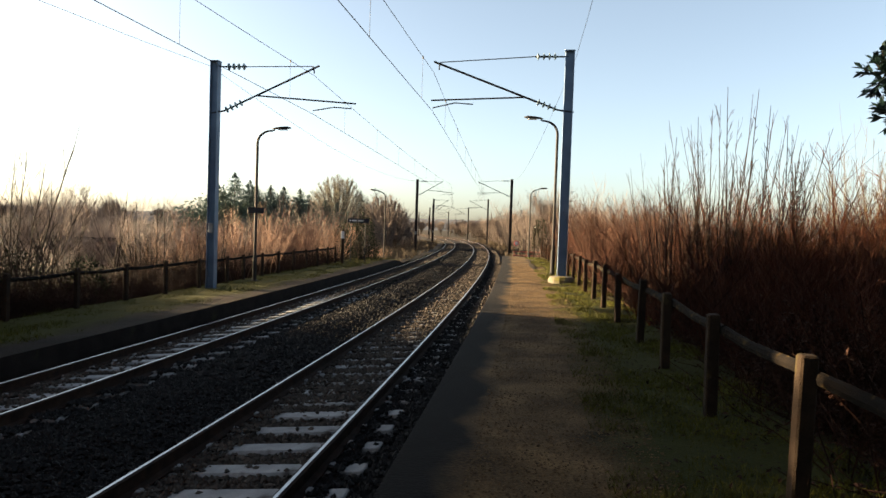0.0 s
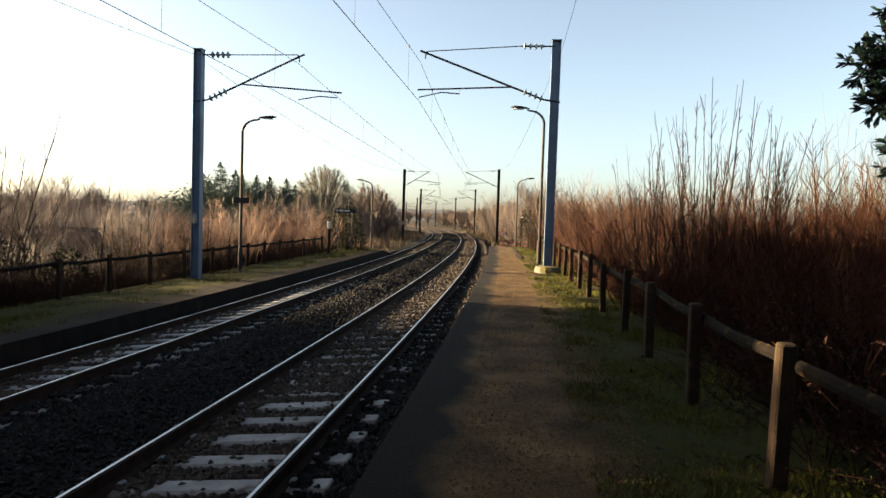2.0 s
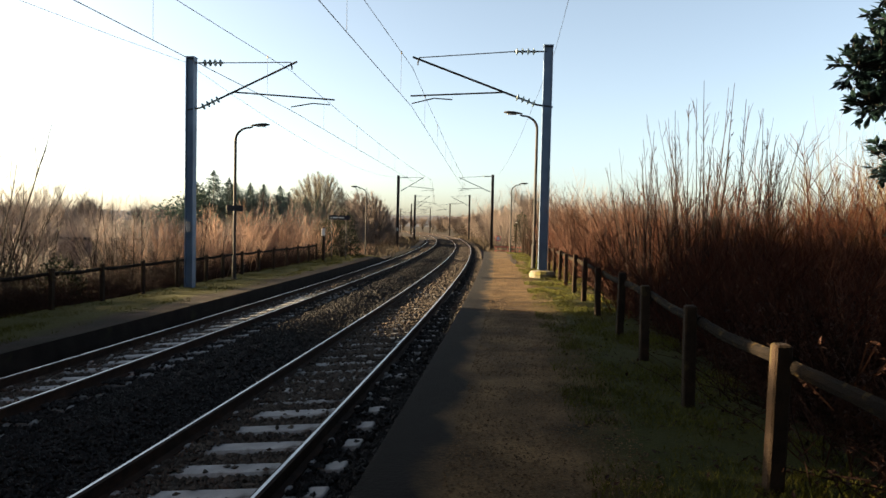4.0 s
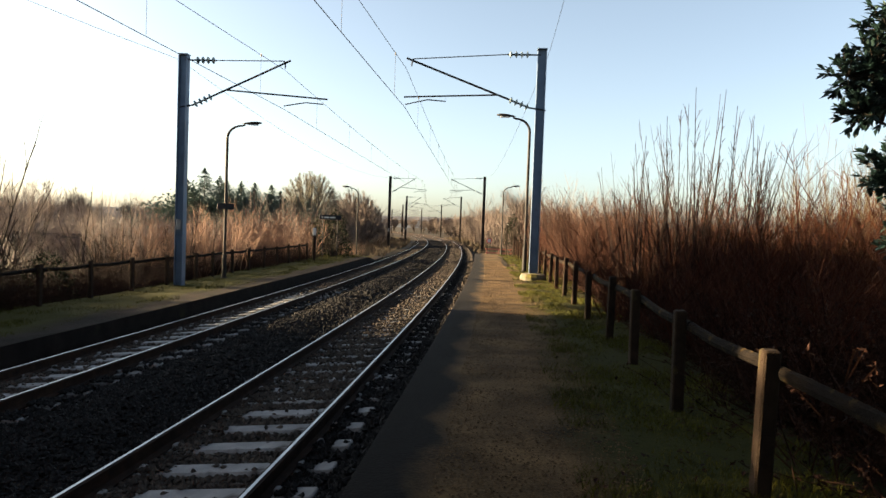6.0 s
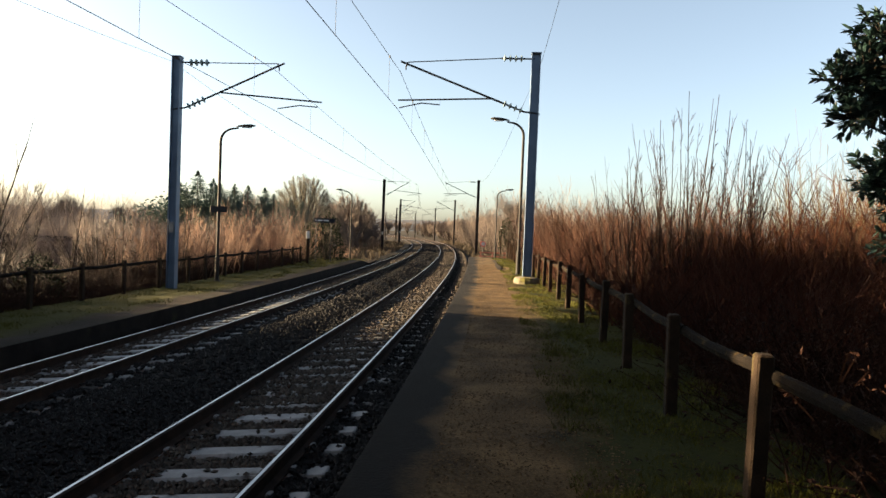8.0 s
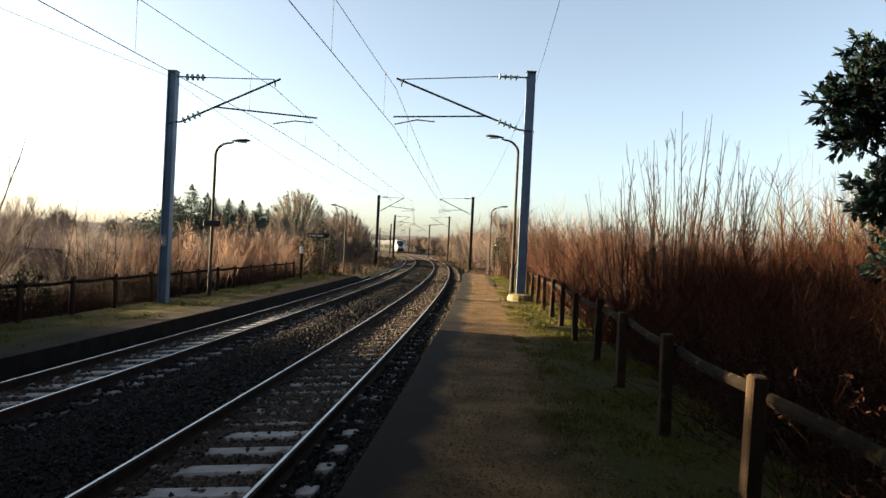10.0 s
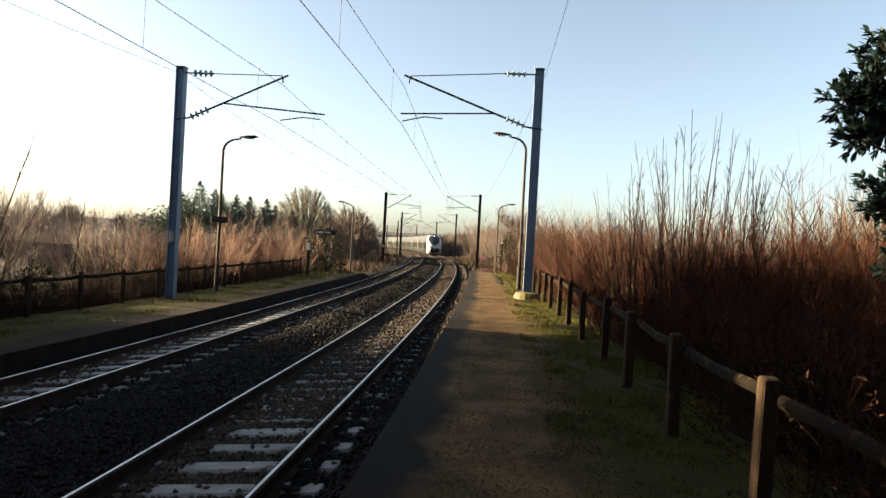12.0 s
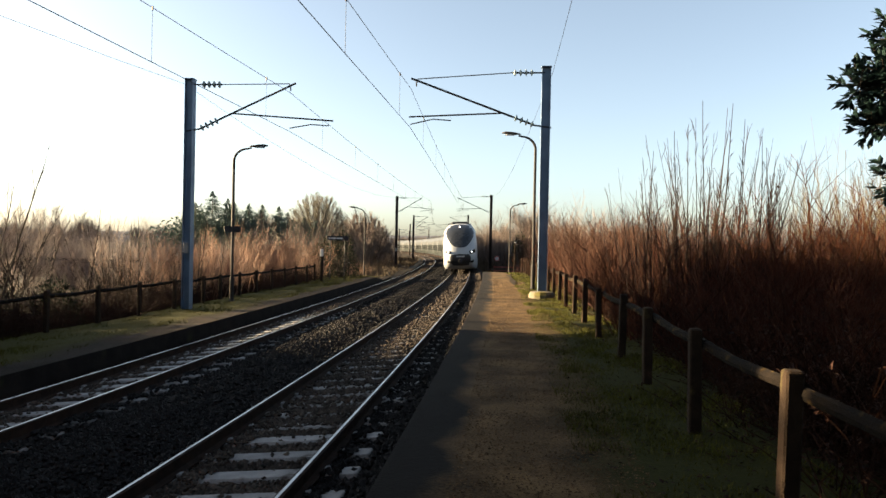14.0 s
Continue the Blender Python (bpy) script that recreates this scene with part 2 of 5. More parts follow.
def bed(s):
    row = [(-GAP - 2.6, rail_z(s, -GAP - 1.5) - 0.75), (-GAP - 1.66, rail_z(s, -GAP - 1.5) - 0.26)]
    for off in (-GAP - 1.3, -GAP - 0.72, -GAP, -GAP + 0.72, -GAP + 1.3, -GAP / 2 - 0.1, -1.3, -0.72, 0, 0.72, 1.3):
        row.append((off, rail_z(s, off) - 0.225 + 0.02 * noise.noise(Vector((s * 1.3, off * 2, 0)))))
    row += [(EDGE - 0.04, rail_z(s, 1.5) - 0.20), (EDGE + 0.9, rail_z(s, 1.5) - 0.8)]
    return row


PLATFORM_END = 40.5


def top_near(s, off):
    return 0.02 * hump(s, off, 0.5) + 0.015 * noise.noise(Vector((s * 1.7, off * 1.7, 2)))


def near_platform(s):
    sink = min(max(s - PLATFORM_END, 0) * 0.12, 0.75)
    row = [(EDGE, -1.2), (EDGE, -sink), (EDGE + 0.03, -sink + 0.004)]
    for off in (EDGE + 0.45, 2.2, 2.6, 2.9, 3.2, 3.5, 3.8, 4.1, 4.4, 4.8):
        row.append((off, top_near(s, off) - sink))
    row += [(5.6, -0.25 - sink * 0.6), (7.0, -0.55), (9.5, -1.3)]
    return row


def far_platform(s):
    sink = min(max(s - 44, 0) * 0.1, 0.35)
    row = [(-GAP - 8.5, -1.7), (-GAP - 6.2, -1.05), (-GAP - 5.0, LEFT_Z - 0.12 - sink)]
    for off in (-4.5, -4.1, -3.7, -3.3, -2.9, -2.5, -2.1):
        row.append((-GAP + off, LEFT_Z - sink + 0.05 * hump(s, off, 0.6) + 0.02 * noise.noise(Vector((s * 2, off * 2, 5)))))
    row += [(-GAP - EDGE - 0.03, LEFT_Z - sink), (-GAP - EDGE, LEFT_Z - sink - 0.004), (-GAP - EDGE, -1.6)]
    return row


def platform_material(name, split, soft, side, tread, tread_dark, moss, kerb=0.0):
    """Trodden surface with moss creeping in from the fence; the coordinate is the distance from the coping edge."""
    m = material(name, tread_dark, tread, 0.95, 1.3, 45, 0.9)
    n, l = m.node_tree.nodes, m.node_tree.links
    b = n["Principled BSDF"]
    old = b.inputs["Base Color"].links[0].from_socket
    attr, tex, add, ramp, mix, g = (n.new("ShaderNode" + k) for k in ("Attribute", "TexNoise", "Math", "MapRange", "MixRGB", "MixRGB"))
    attr.attribute_name = "across"
    tex.inputs["Scale"].default_value, tex.inputs["Detail"].default_value = 0.9, 8
    tc = n.new("ShaderNodeTexCoord")
    l.new(tc.outputs["Object"], tex.inputs["Vector"])
    add.operation, add.inputs[1].default_value = "MULTIPLY_ADD", side
    l.new(tex.outputs["Fac"], add.inputs[0])
    l.new(attr.outputs["Fac"], add.inputs[2])
    ramp.inputs[1].default_value, ramp.inputs[2].default_value = split - soft, split + soft
    l.new(add.outputs[0], ramp.inputs[0])
    fine = n.new("ShaderNodeTexNoise")
    fine.inputs["Scale"].default_value = 14
    l.new(tc.outputs["Object"], fine.inputs["Vector"])
    g.inputs[1].default_value, g.inputs[2].default_value = (*[c * 0.45 for c in moss], 1), (*moss, 1)
    l.new(fine.outputs["Fac"], g.inputs[0])
    l.new(ramp.outputs[0], mix.inputs[0])
    l.new(old, mix.inputs[1])
    l.new(g.outputs[0], mix.inputs[2])
    l.new(mix.outputs[0], b.inputs["Base Color"])
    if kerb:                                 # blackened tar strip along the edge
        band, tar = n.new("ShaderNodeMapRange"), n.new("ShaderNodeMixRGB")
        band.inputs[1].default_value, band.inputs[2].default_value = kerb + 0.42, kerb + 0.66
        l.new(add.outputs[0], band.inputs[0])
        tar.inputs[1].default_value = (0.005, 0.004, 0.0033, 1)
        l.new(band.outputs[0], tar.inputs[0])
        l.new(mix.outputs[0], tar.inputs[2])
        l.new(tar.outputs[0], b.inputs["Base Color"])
    return m


def across(ob, edge, sign):
    """Stores how far each vertex lies from the coping edge."""
    me = ob.data
    a = me.attributes.new("across", "FLOAT", "POINT")
    co = np.array([v.co for v in me.vertices])
    vals = []
    for x, y, z in co:
        s = float(np.interp(y, line_y, stations))
        p = at(s, 0)
        h = heading(s)
        vals.append(((x - p.x) * math.cos(h) - (y - p.y) * math.sin(h) - edge) * sign)
    a.data.foreach_set("value", vals)


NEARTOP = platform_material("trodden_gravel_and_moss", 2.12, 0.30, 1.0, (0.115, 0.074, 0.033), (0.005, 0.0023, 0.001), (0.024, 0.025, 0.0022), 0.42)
FARTOP = platform_material("mossy_gravel", 1.25, 0.3, 0.9, (0.026, 0.018, 0.012), (0.007, 0.005, 0.004), (0.045, 0.042, 0.005))

# Shade under the far platform edge is put into this dark colour.
SHADEFACE = material("shade_dark_concrete", (0.004, 0.0033, 0.0028), (0.014, 0.011, 0.009), 0.9, 2.5, 40, 0.6, 0, (0.018, 0.018, 0.008), 0.62)

build_ground()
strip("track_bed", -60, 420, 1.0, bed, BALLASTBED, "dark grey-brown ballast bed of a double track", "ballast")
across(strip("platform_near", -60, 49, 0.5, near_platform, NEARTOP, "trodden brown gravel platform edged with moss", "platform"), EDGE, 1)
far_side = strip("platform_far", -60, 52, 0.5, far_platform, FARTOP, "low mossy platform of earth and gravel", "platform")
across(far_side, -GAP - EDGE, -1)
far_side.data.materials.append(SHADEFACE)
for face in far_side.data.polygons:          # the upright face below the edge is coloured dark for its shade
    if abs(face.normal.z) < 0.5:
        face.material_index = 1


# unseen plain walls, added behind the viewer to close the place and block skylight
for nm, m, sx, sy in (("wall_rear", pose(6.6, -5.0, -0.3, 0, 0, -6), 10.4, 0.35), ("wall_side", pose(1.25, -11.0, -0.3, 0, 0, -6), 0.35, 11.2)):
    tagged(new(nm, Shape().box(m, sx, sy, 8.6, 0.02).mesh(nm, WALLBRICK)), "plain dark brick wall, added unseen to block sky light", "wall", "", "structure")
# unseen slab, added above the viewer to darken the near platform
canopy = Shape().box(pose(5.5, -0.5, 3.5, 0, 0, -6), 12.4, 7.4, 0.22, 0.03)
tagged(new("sky_blocker", canopy.mesh("sky_blocker", WALLBRICK)), "plain dark slab, added unseen overhead to block sky light", "canopy", "", "structure")


# ---- rails ----
RAIL = [(-0.075, -0.172), (-0.075, -0.16), (-0.012, -0.14), (-0.010, -0.045), (-0.036, -0.035), (-0.036, -0.012), (-0.014, 0.0),
        (0.014, 0.0), (0.036, -0.012), (0.036, -0.035), (0.010, -0.045), (0.012, -0.14), (0.075, -0.16), (0.075, -0.172)]


def build_rail(off):
    v, f = [], []
    n = len(RAIL)
    ss = list(np.arange(-60, 120, 2.0)) + list(np.arange(120, 421, 6.0))
    for s in ss:
        z = rail_z(s, off)
        for a, b in RAIL:
            v.append(at(s, off + a, z + b))
    for i in range(len(ss) - 1):
        for k in range(n - 1):
            a = i * n + k
            f.append((a, a + 1, a + n + 1, a + n))
    g = tagged(new("rail"), "rusty steel rail with a polished running surface", "rail", "rails of the double track")
    head = [q for i, q in enumerate(f) if i % (n - 1) == 6]
    foot = [q for i, q in enumerate(f) if i % (n - 1) != 6]
    part("rail_body", mesh_of("rail_body", v, foot, RAILSIDE), RAILSIDE, g)
    part("rail_head", mesh_of("rail_head", v, head, RAILTOP), RAILTOP, g, "polished rail head")


for off in (HALF, -HALF, -GAP + HALF, -GAP - HALF):
    build_rail(off)


# ---- overhead line ----
LENSPLATE = material("pale_plate", (0.10, 0.105, 0.11), (0.17, 0.175, 0.18), 0.5, 3, 40, 0)


def insulator(parent, a, b):
    """A string of four glass discs on a rod between two points."""
    rod = part("insulator", Shape().rod([a, b], 0.03, 0.03, 8, True), DARKSTEEL, parent)
    d = (b - a)
    q = d.to_track_quat("Z", "Y").to_matrix().to_4x4()
    for i in range(4):
        m = Matrix.Translation(a + d * (0.14 + 0.24 * i)) @ q
        part("insulator_disc", Shape().lathe(m, [(0.032, -0.05), (0.06, -0.03), (0.112, -0.004), (0.112, 0.014), (0.055, 0.03), (0.032, 0.05)], 12), GLASSY, rod)


def build_mast(top, foot, contact, low, tip_x, dip, fork, reg_x, hang_x, clip_x, metal):
    """A steel mast with its cantilever towards the track; +x of the mast points to the track. Heights are above the mast's foot."""
    m = base_of("catenary_mast", Matrix(), "grey galvanised steel catenary mast with a cantilever arm", "catenary mast", "catenary masts along the line")
    shaft = Shape()
    w = 0.13
    o, i = w + 0.011, w - 0.011              # two flanges and a web, rolled in one piece
    ring = [(-o, -0.12), (-i, -0.12), (-i, -0.015), (i, -0.015), (i, -0.12), (o, -0.12), (o, 0.12), (i, 0.12), (i, 0.015), (-i, 0.015), (-i, 0.12), (-o, 0.12)]
    shaft.v += [Vector((x, y, z)) for z in (0, top) for x, y in ring]
    shaft.f += [(k, (k + 1) % 12, 12 + (k + 1) % 12, 12 + k) for k in range(12)]
    for b in (0, 12):                        # ends, in three plain quads
        caps = [(b, b + 1, b + 10, b + 11), (b + 2, b + 3, b + 8, b + 9), (b + 4, b + 5, b + 6, b + 7)]
        shaft.f += caps if b else [tuple(reversed(c)) for c in caps]
    part("mast_post", shaft, metal, m)
    part("mast_cap", Shape().box(pose(0, 0, top), 0.32, 0.28, 0.03, 0.008), metal, m)
    part("number_plate", Shape().box(pose(0, -0.13, 1.9), 0.16, 0.012, 0.34, 0.003), LENSPLATE, m, "pale plate")
    if foot:
        part("footing", Shape().lathe(pose(0, 0, -0.25), [(0.42, 0), (0.42, 0.36), (0.37, 0.45), (0.20, 0.48)], 14), CONCRETE, m, "rounded concrete footing")
    hinge_t, hinge_b, tip = Vector((0.14, 0, top - 0.16)), Vector((0.14, 0, top - low)), Vector((tip_x, 0, top - dip))
    a, b = hinge_t + Vector((0.22, 0, 0)), hinge_t + Vector((0.95, 0, 0))
    part("hinge", Shape().rod([hinge_t - Vector((0.1, 0, 0)), a], 0.025, 0.025, 6, True), DARKSTEEL, m)
    insulator(m, a, b)
    part("tie_rod", Shape().rod([b, tip + Vector((-0.22, 0, -0.02))], 0.016, 0.016, 6, True), DARKSTEEL, m)
    d = (tip - hinge_b).normalized()
    part("hinge", Shape().rod([hinge_b - Vector((0.32, 0, 0)), hinge_b + d * 0.2], 0.03, 0.03, 6, True), DARKSTEEL, m)
    insulator(m, hinge_b + d * 0.2, hinge_b + d * 0.95)
    part("bracket_tube", Shape().rod([hinge_b + d * 0.95, tip], 0.034, 0.034, 8, True), DARKSTEEL, m)
    k = hinge_b + d * ((fork - 0.14) / d.x)
    reg = Vector((reg_x, 0, contact + 0.31))
    part("registration_tube", Shape().rod([k, reg], 0.026, 0.026, 8, True), DARKSTEEL, m)
    u = (hang_x - k.x) / (reg.x - k.x)
    hang, clip = k.lerp(reg, u), Vector((clip_x, 0, contact))
    mid = Vector((hang.x + (clip.x - hang.x) * 0.45, 0, hang.z - 0.13))
    part("steady_arm", Shape().rod([hang, hang - Vector((0, 0, 0.17)), mid, clip + Vector((0, 0, 0.07)), clip], 0.021, 0.019, 6, True), DARKSTEEL, m)
    part("carrier_clamp", Shape().rod([tip + Vector((-0.22, 0, -0.02)), tip + Vector((-0.17, 0, -0.16)), tip + Vector((-0.17, 0, -0.26))], 0.03, 0.02, 6, True), DARKSTEEL, m)
    return m


MASTS_NEAR = [(-27.0, 3.76), (20.75, 3.76), (70.4, 3.15), (115.0, 2.8), (160.0, 2.8), (206.0, 2.8), (252.0, 2.8)]
MASTS_FAR = [(-27.0, -4.0), (20.75, -4.0), (69.6, -3.15), (112.5, -2.95), (136.0, -2.95), (158.0, -2.95), (204.0, -2.95), (250.0, -2.95)]
TOP_NEAR, TOP_FAR = 7.31, 6.95
CARRY_NEAR, CARRY_FAR = 6.68, 6.56
CONTACT_NEAR, CONTACT_FAR = 5.43, 5.29


def place_masts():
    for side, rows, top, con, centre in (("near", MASTS_NEAR, TOP_NEAR, CONTACT_NEAR, 0.0), ("far", MASTS_FAR, TOP_FAR, CONTACT_FAR, -GAP)):
        for i, (s, off) in enumerate(rows):
            on = s < 45
            ground = (0.0 if side == "near" else LEFT_Z - 0.05) if on else -1.0
            reach = abs(off)
            drop = fall(s) + 0.04
            if side == "near":
                m = build_mast(top + drop - ground, on, con + drop - ground, 1.9, reach + 0.55, 0.33, 0.36 * reach, reach + 0.60, reach - 0.75, reach + 0.55, STEEL if on else BROWNSTEEL)
            else:
                m = build_mast(top + drop - ground, False, con + drop - ground, 1.72, reach - 0.42, 0.12, 0.36 * reach, reach + 0.85, reach + 0.70, reach - 0.60, STEEL if on else BROWNSTEEL)
            p = at(s, centre + off, ground)
            m.matrix_basis = Matrix.Translation(p) @ pose(0, 0, 0, 0, 0, -math.degrees(heading(s)) + (180 if side == "near" else 0))


place_masts()


def build_wires():
    for side, rows, carry, con, centre in (("near", MASTS_NEAR, CARRY_NEAR, CONTACT_NEAR, 0.0), ("far", MASTS_FAR, CARRY_FAR, CONTACT_FAR, -GAP)):
        sign = 1 if side == "near" else -1
        for i in range(len(rows) - 1):
            s0, s1 = rows[i][0], rows[i + 1][0]
            if side == "far" and s0 == 112.5:
                s1 = rows[i + 2][0]
            if side == "far" and s0 == 136.0:
                continue
            set_ = base_of("overhead_wires", Matrix(), "thin dark carrier and contact wires with droppers above a track", "overhead wire", "overhead wires")
            o0, o1 = (-0.55, 0.2) if side == "near" else (-0.6, 0.5)
            if s0 < 0:
                o0, o1 = (-0.55, -0.55) if side == "near" else (-1.0, -0.6)
            elif s0 > 40:
                o0, o1 = o1, o1
            up, low = [], []
            for k in range(25):
                u = k / 24
                s = s0 + (s1 - s0) * u
                z = fall(s0) + (fall(s1) - fall(s0)) * u
                pc = at(s0, centre + o0).lerp(at(s1, centre + o1), u)
                pw = at(s0, centre + o0).lerp(at(s1, centre + o1), u)
                up.append(Vector((pc.x, pc.y, carry + z - 0.28 * 4 * u * (1 - u))))
                low.append(Vector((pw.x, pw.y, con + z)))
            part("carrier_wire", Shape().rod(up, 0.008, 0.008, 5), WIRE, set_)
            part("contact_wire", Shape().rod(low, 0.009, 0.009, 5), WIRE, set_)
            for k in range(2, 24, 3):
                d = part("dropper", Shape().rod([up[k], low[k]], 0.005, 0.005, 4), WIRE, set_)
                part("dropper_clip", Shape().rod([up[k] + Vector((0, 0, 0.03)), up[k] - Vector((0, 0, 0.05))], 0.022, 0.022, 5, True), WIRE, d)
        # feeder wire along the outer side of the mast heads
        top = TOP_NEAR if side == "near" else TOP_FAR
        pts = []
        for i in range(len(rows) - 1):
            s0, o0 = rows[i]
            s1, o1 = rows[i + 1]
            for k in range(12):
                u = k / 12
                p = at(s0, centre + o0 + sign * 0.2).lerp(at(s1, centre + o1 + sign * 0.2), u)
                z = top + fall(s0 + (s1 - s0) * u) - 0.1 - (0.9 if s1 - s0 > 30 else 0.2) * 4 * u * (1 - u)
                pts.append(Vector((p.x, p.y, z)))
        thing("feeder_wire", Shape().rod(pts, 0.006, 0.006, 5), WIRE, "single thin dark feeder wire strung between mast heads", "overhead wire", "overhead wires")


build_wires()


# ---- fences ----
def build_fence(name, posts, off, ground, label, height):
    """Square posts with a half-round rail fixed behind them."""
    rnd = random.Random(len(posts))
    f = base_of(name, Matrix(), label, "fence")
    sign = 1 if off > 0 else -1
    pts = []
    for s in posts:
        z = ground(s, off)
        p = at(s, off, z)
        turnz = -math.degrees(heading(s)) + rnd.uniform(-3, 3)
        lean = pose(0, 0, 0, rnd.uniform(-1.5, 1.5), rnd.uniform(-1.2, 1.2), turnz)
        h = height + rnd.uniform(-0.025, 0.025)
        sh = Shape().box(Matrix.Translation(p - Vector((0, 0, 0.25))) @ lean, 0.106, 0.106, h + 0.25, 0.012, 0.97)
        part("fence_post", sh, POSTWOOD, f)
        pts.append(at(s, off + sign * 0.075, z + height - 0.13))
    for a, b in zip(pts[:-1], pts[1:]):
        side = (b - a).cross(Vector((0, 0, 1))).normalized()
        log = Shape()
        n, sides, phase = 15, 8, rnd.uniform(0, 6)
        for k in range(n):
            u = k / (n - 1)
            c = a.lerp(b, u * 1.05 - 0.025) + Vector((0, 0, 0.012 * math.sin(u * 5 + phase) - 0.012 * math.sin(math.pi * u)))
            for j in range(sides):
                t = 2 * math.pi * j / sides
                r = 0.045 * (1 + 0.14 * noise.noise(Vector((u * 9, j * 0.9, phase))) + 0.16 * max(0, noise.noise(Vector((u * 4, j * 0.5, phase + 7)))))
                log.v.append(c + side * (r * math.cos(t) * (0.72 if math.cos(t) < 0 else 1.0)) + Vector((0, 0, r * math.sin(t))))
        for k in range(n - 1):
            for j in range(sides):
                p, q = k * sides + j, k * sides + (j + 1) % sides
                log.f.append((p, q, q + sides, p + sides))
        log.f += [tuple(reversed(range(sides))), tuple(range((n - 1) * sides, n * sides))]
        part("fence_rail", log, WOOD, f)
    return f


near_posts = [-3.7, -1.7, 0.3, 2.3, 4.26, 6.15, 8.1, 9.85, 12.1, 14.25, 16.1, 18.1] + [20.1 + 2.0 * i for i in range(12)]
build_fence("platform_fence", near_posts, 4.24, top_near, "weathered mossy wooden post-and-rail fence along the platform", 0.92)
far_posts = [3.5, 5.7, 7.9, 10.1, 12.3, 14.5, 16.5, 18.5, 20.6, 22.7, 24.2, 26.1, 28.0, 30.0, 32.0, 34.0, 36.0, 37.8]
build_fence("platform_fence", far_posts, -GAP - 4.35, lambda s, o: LEFT_Z - 0.02, "dark weathered wooden post-and-rail fence before the scrub", 1.02)


# ---- platform lamps ----
LAMPGREY = material("lamp_paint", (0.008, 0.0075, 0.0075), (0.022, 0.02, 0.019), 0.55, 3, 40, 0.1, 0.2, (0.045, 0.03, 0.022), 0.66)
LENS = material("lamp_lens", (0.45, 0.46, 0.46), (0.6, 0.6, 0.6), 0.25, 3, 40, 0)
WHITE = material("white_enamel", (0.30, 0.30, 0.29), (0.42, 0.42, 0.40), 0.5, 3, 30, 0.05)
BLUE = material("dark_blue_enamel", (0.005, 0.006, 0.010), (0.012, 0.013, 0.018), 0.5, 3, 30, 0.05)
RED = material("red_enamel", (0.30, 0.04, 0.045), (0.42, 0.08, 0.08), 0.5, 3, 30, 0.05)


def build_lamp(height, reach, label):
    lp = base_of("street_lamp", Matrix(), label, "street lamp", "platform lamps")
    part("base_plate", Shape().lathe(pose(0, 0, 0), [(0.13, 0), (0.13, 0.02), (0.085, 0.06), (0.08, 0.9), (0.06, 0.95)], 12), LAMPGREY, lp)
    r = 0.55
    pts = [Vector((0, 0, 0.9)), Vector((0, 0, height - r))]
    for k in range(1, 9):
        a = math.pi / 2 * k / 8
        pts.append(Vector((r * (1 - math.cos(a)), 0, height - r + r * 0.9 * math.sin(a))))
    pts.append(Vector((reach - 0.5, 0, height - 0.02)))
    part("pole", Shape().rod(pts, 0.055, 0.032, 10, True), LAMPGREY, lp)
    x0, x1 = reach - 0.6, reach + 0.12
    head = Shape()
    prof = [(0, 0.03), (0.15, 0.075), (0.45, 0.12), (0.8, 0.12), (1.0, 0.05)]
    b, n = 0, 10
    for u, w in prof:
        for k in range(n):
            a = 2 * math.pi * k / n
            head.v.append(Vector((x0 + (x1 - x0) * u, w * math.cos(a), height + 0.02 + 0.05 * u + (0.6 if math.sin(a) > 0 else 0.28) * w * math.sin(a))))
    for i in range(len(prof) - 1):
        for k in range(n):
            a, c = i * n + k, i * n + (k + 1) % n
            head.f.append((a, c, c + n, a + n))
    head.f += [tuple(reversed(range(n))), tuple(range(4 * n, 5 * n))]
    hd = part("lamp_head", head, LAMPGREY, lp, smooth=True)
    part("lens", Shape().box(pose((x0 + x1) / 2 + 0.06, 0, height - 0.012), 0.36, 0.15, 0.03, 0.03), LENS, hd, "clear plastic lens")
    return lp


near_lamp = build_lamp(5.86, 1.15, "grey curved street lamp standing beside a catenary mast")
near_lamp.matrix_basis = Matrix.Translation((3.02, 24.4, 0.0)) @ pose(0, 0, 0, 0, 0, 176)
far_lamp = build_lamp(5.86, 1.15, "grey curved street lamp carrying a small dark sign")
far_lamp.matrix_basis = Matrix.Translation((-8.42, 24.3, LEFT_Z)) @ pose(0, 0, 0, 0, 0, 4)
part("lamp_sign", Shape().box(pose(0.02, -0.09, 2.62), 0.62, 0.05, 0.22, 0.012), DARKSTEEL, far_lamp, "small dark sign board")
part("sign_bracket", Shape().rod([(0, -0.02, 2.73), (0, -0.10, 2.73)], 0.03, 0.03, 6, True), DARKSTEEL, far_lamp)
for x, y, z, r in ((4.35, 50.0, -0.95, -6), (-6.95, 50.0, -1.45, 176)):
    copy_thing(near_lamp, Matrix.Translation((x, y, z)) @ pose(0, 0, 0, 0, 0, r))


# ---- signs ----
def build_name_sign():
    g = base_of("station_sign", pose(-7.25, 40.0, LEFT_Z, 0, 0, 6), "dark blue platform name board on two posts", "sign")
    for x in (-0.45, 0.45):
        part("sign_post", Shape().rod([(x, 0, -0.3), (x, 0, 2.75)], 0.03, 0.03, 8, True), DARKSTEEL, g)
    bd = part("board", Shape().box(pose(0, -0.06, 2.46), 1.36, 0.05, 0.27, 0.012), BLUE, g)
    for x, w in ((-0.50, 0.09), (-0.24, 0.30), (0.14, 0.34)):
        part("letter_bar", Shape().box(pose(x, -0.089, 2.55), w, 0.008, 0.085, 0.003), WHITE, bd, "pale lettering that cannot be read")


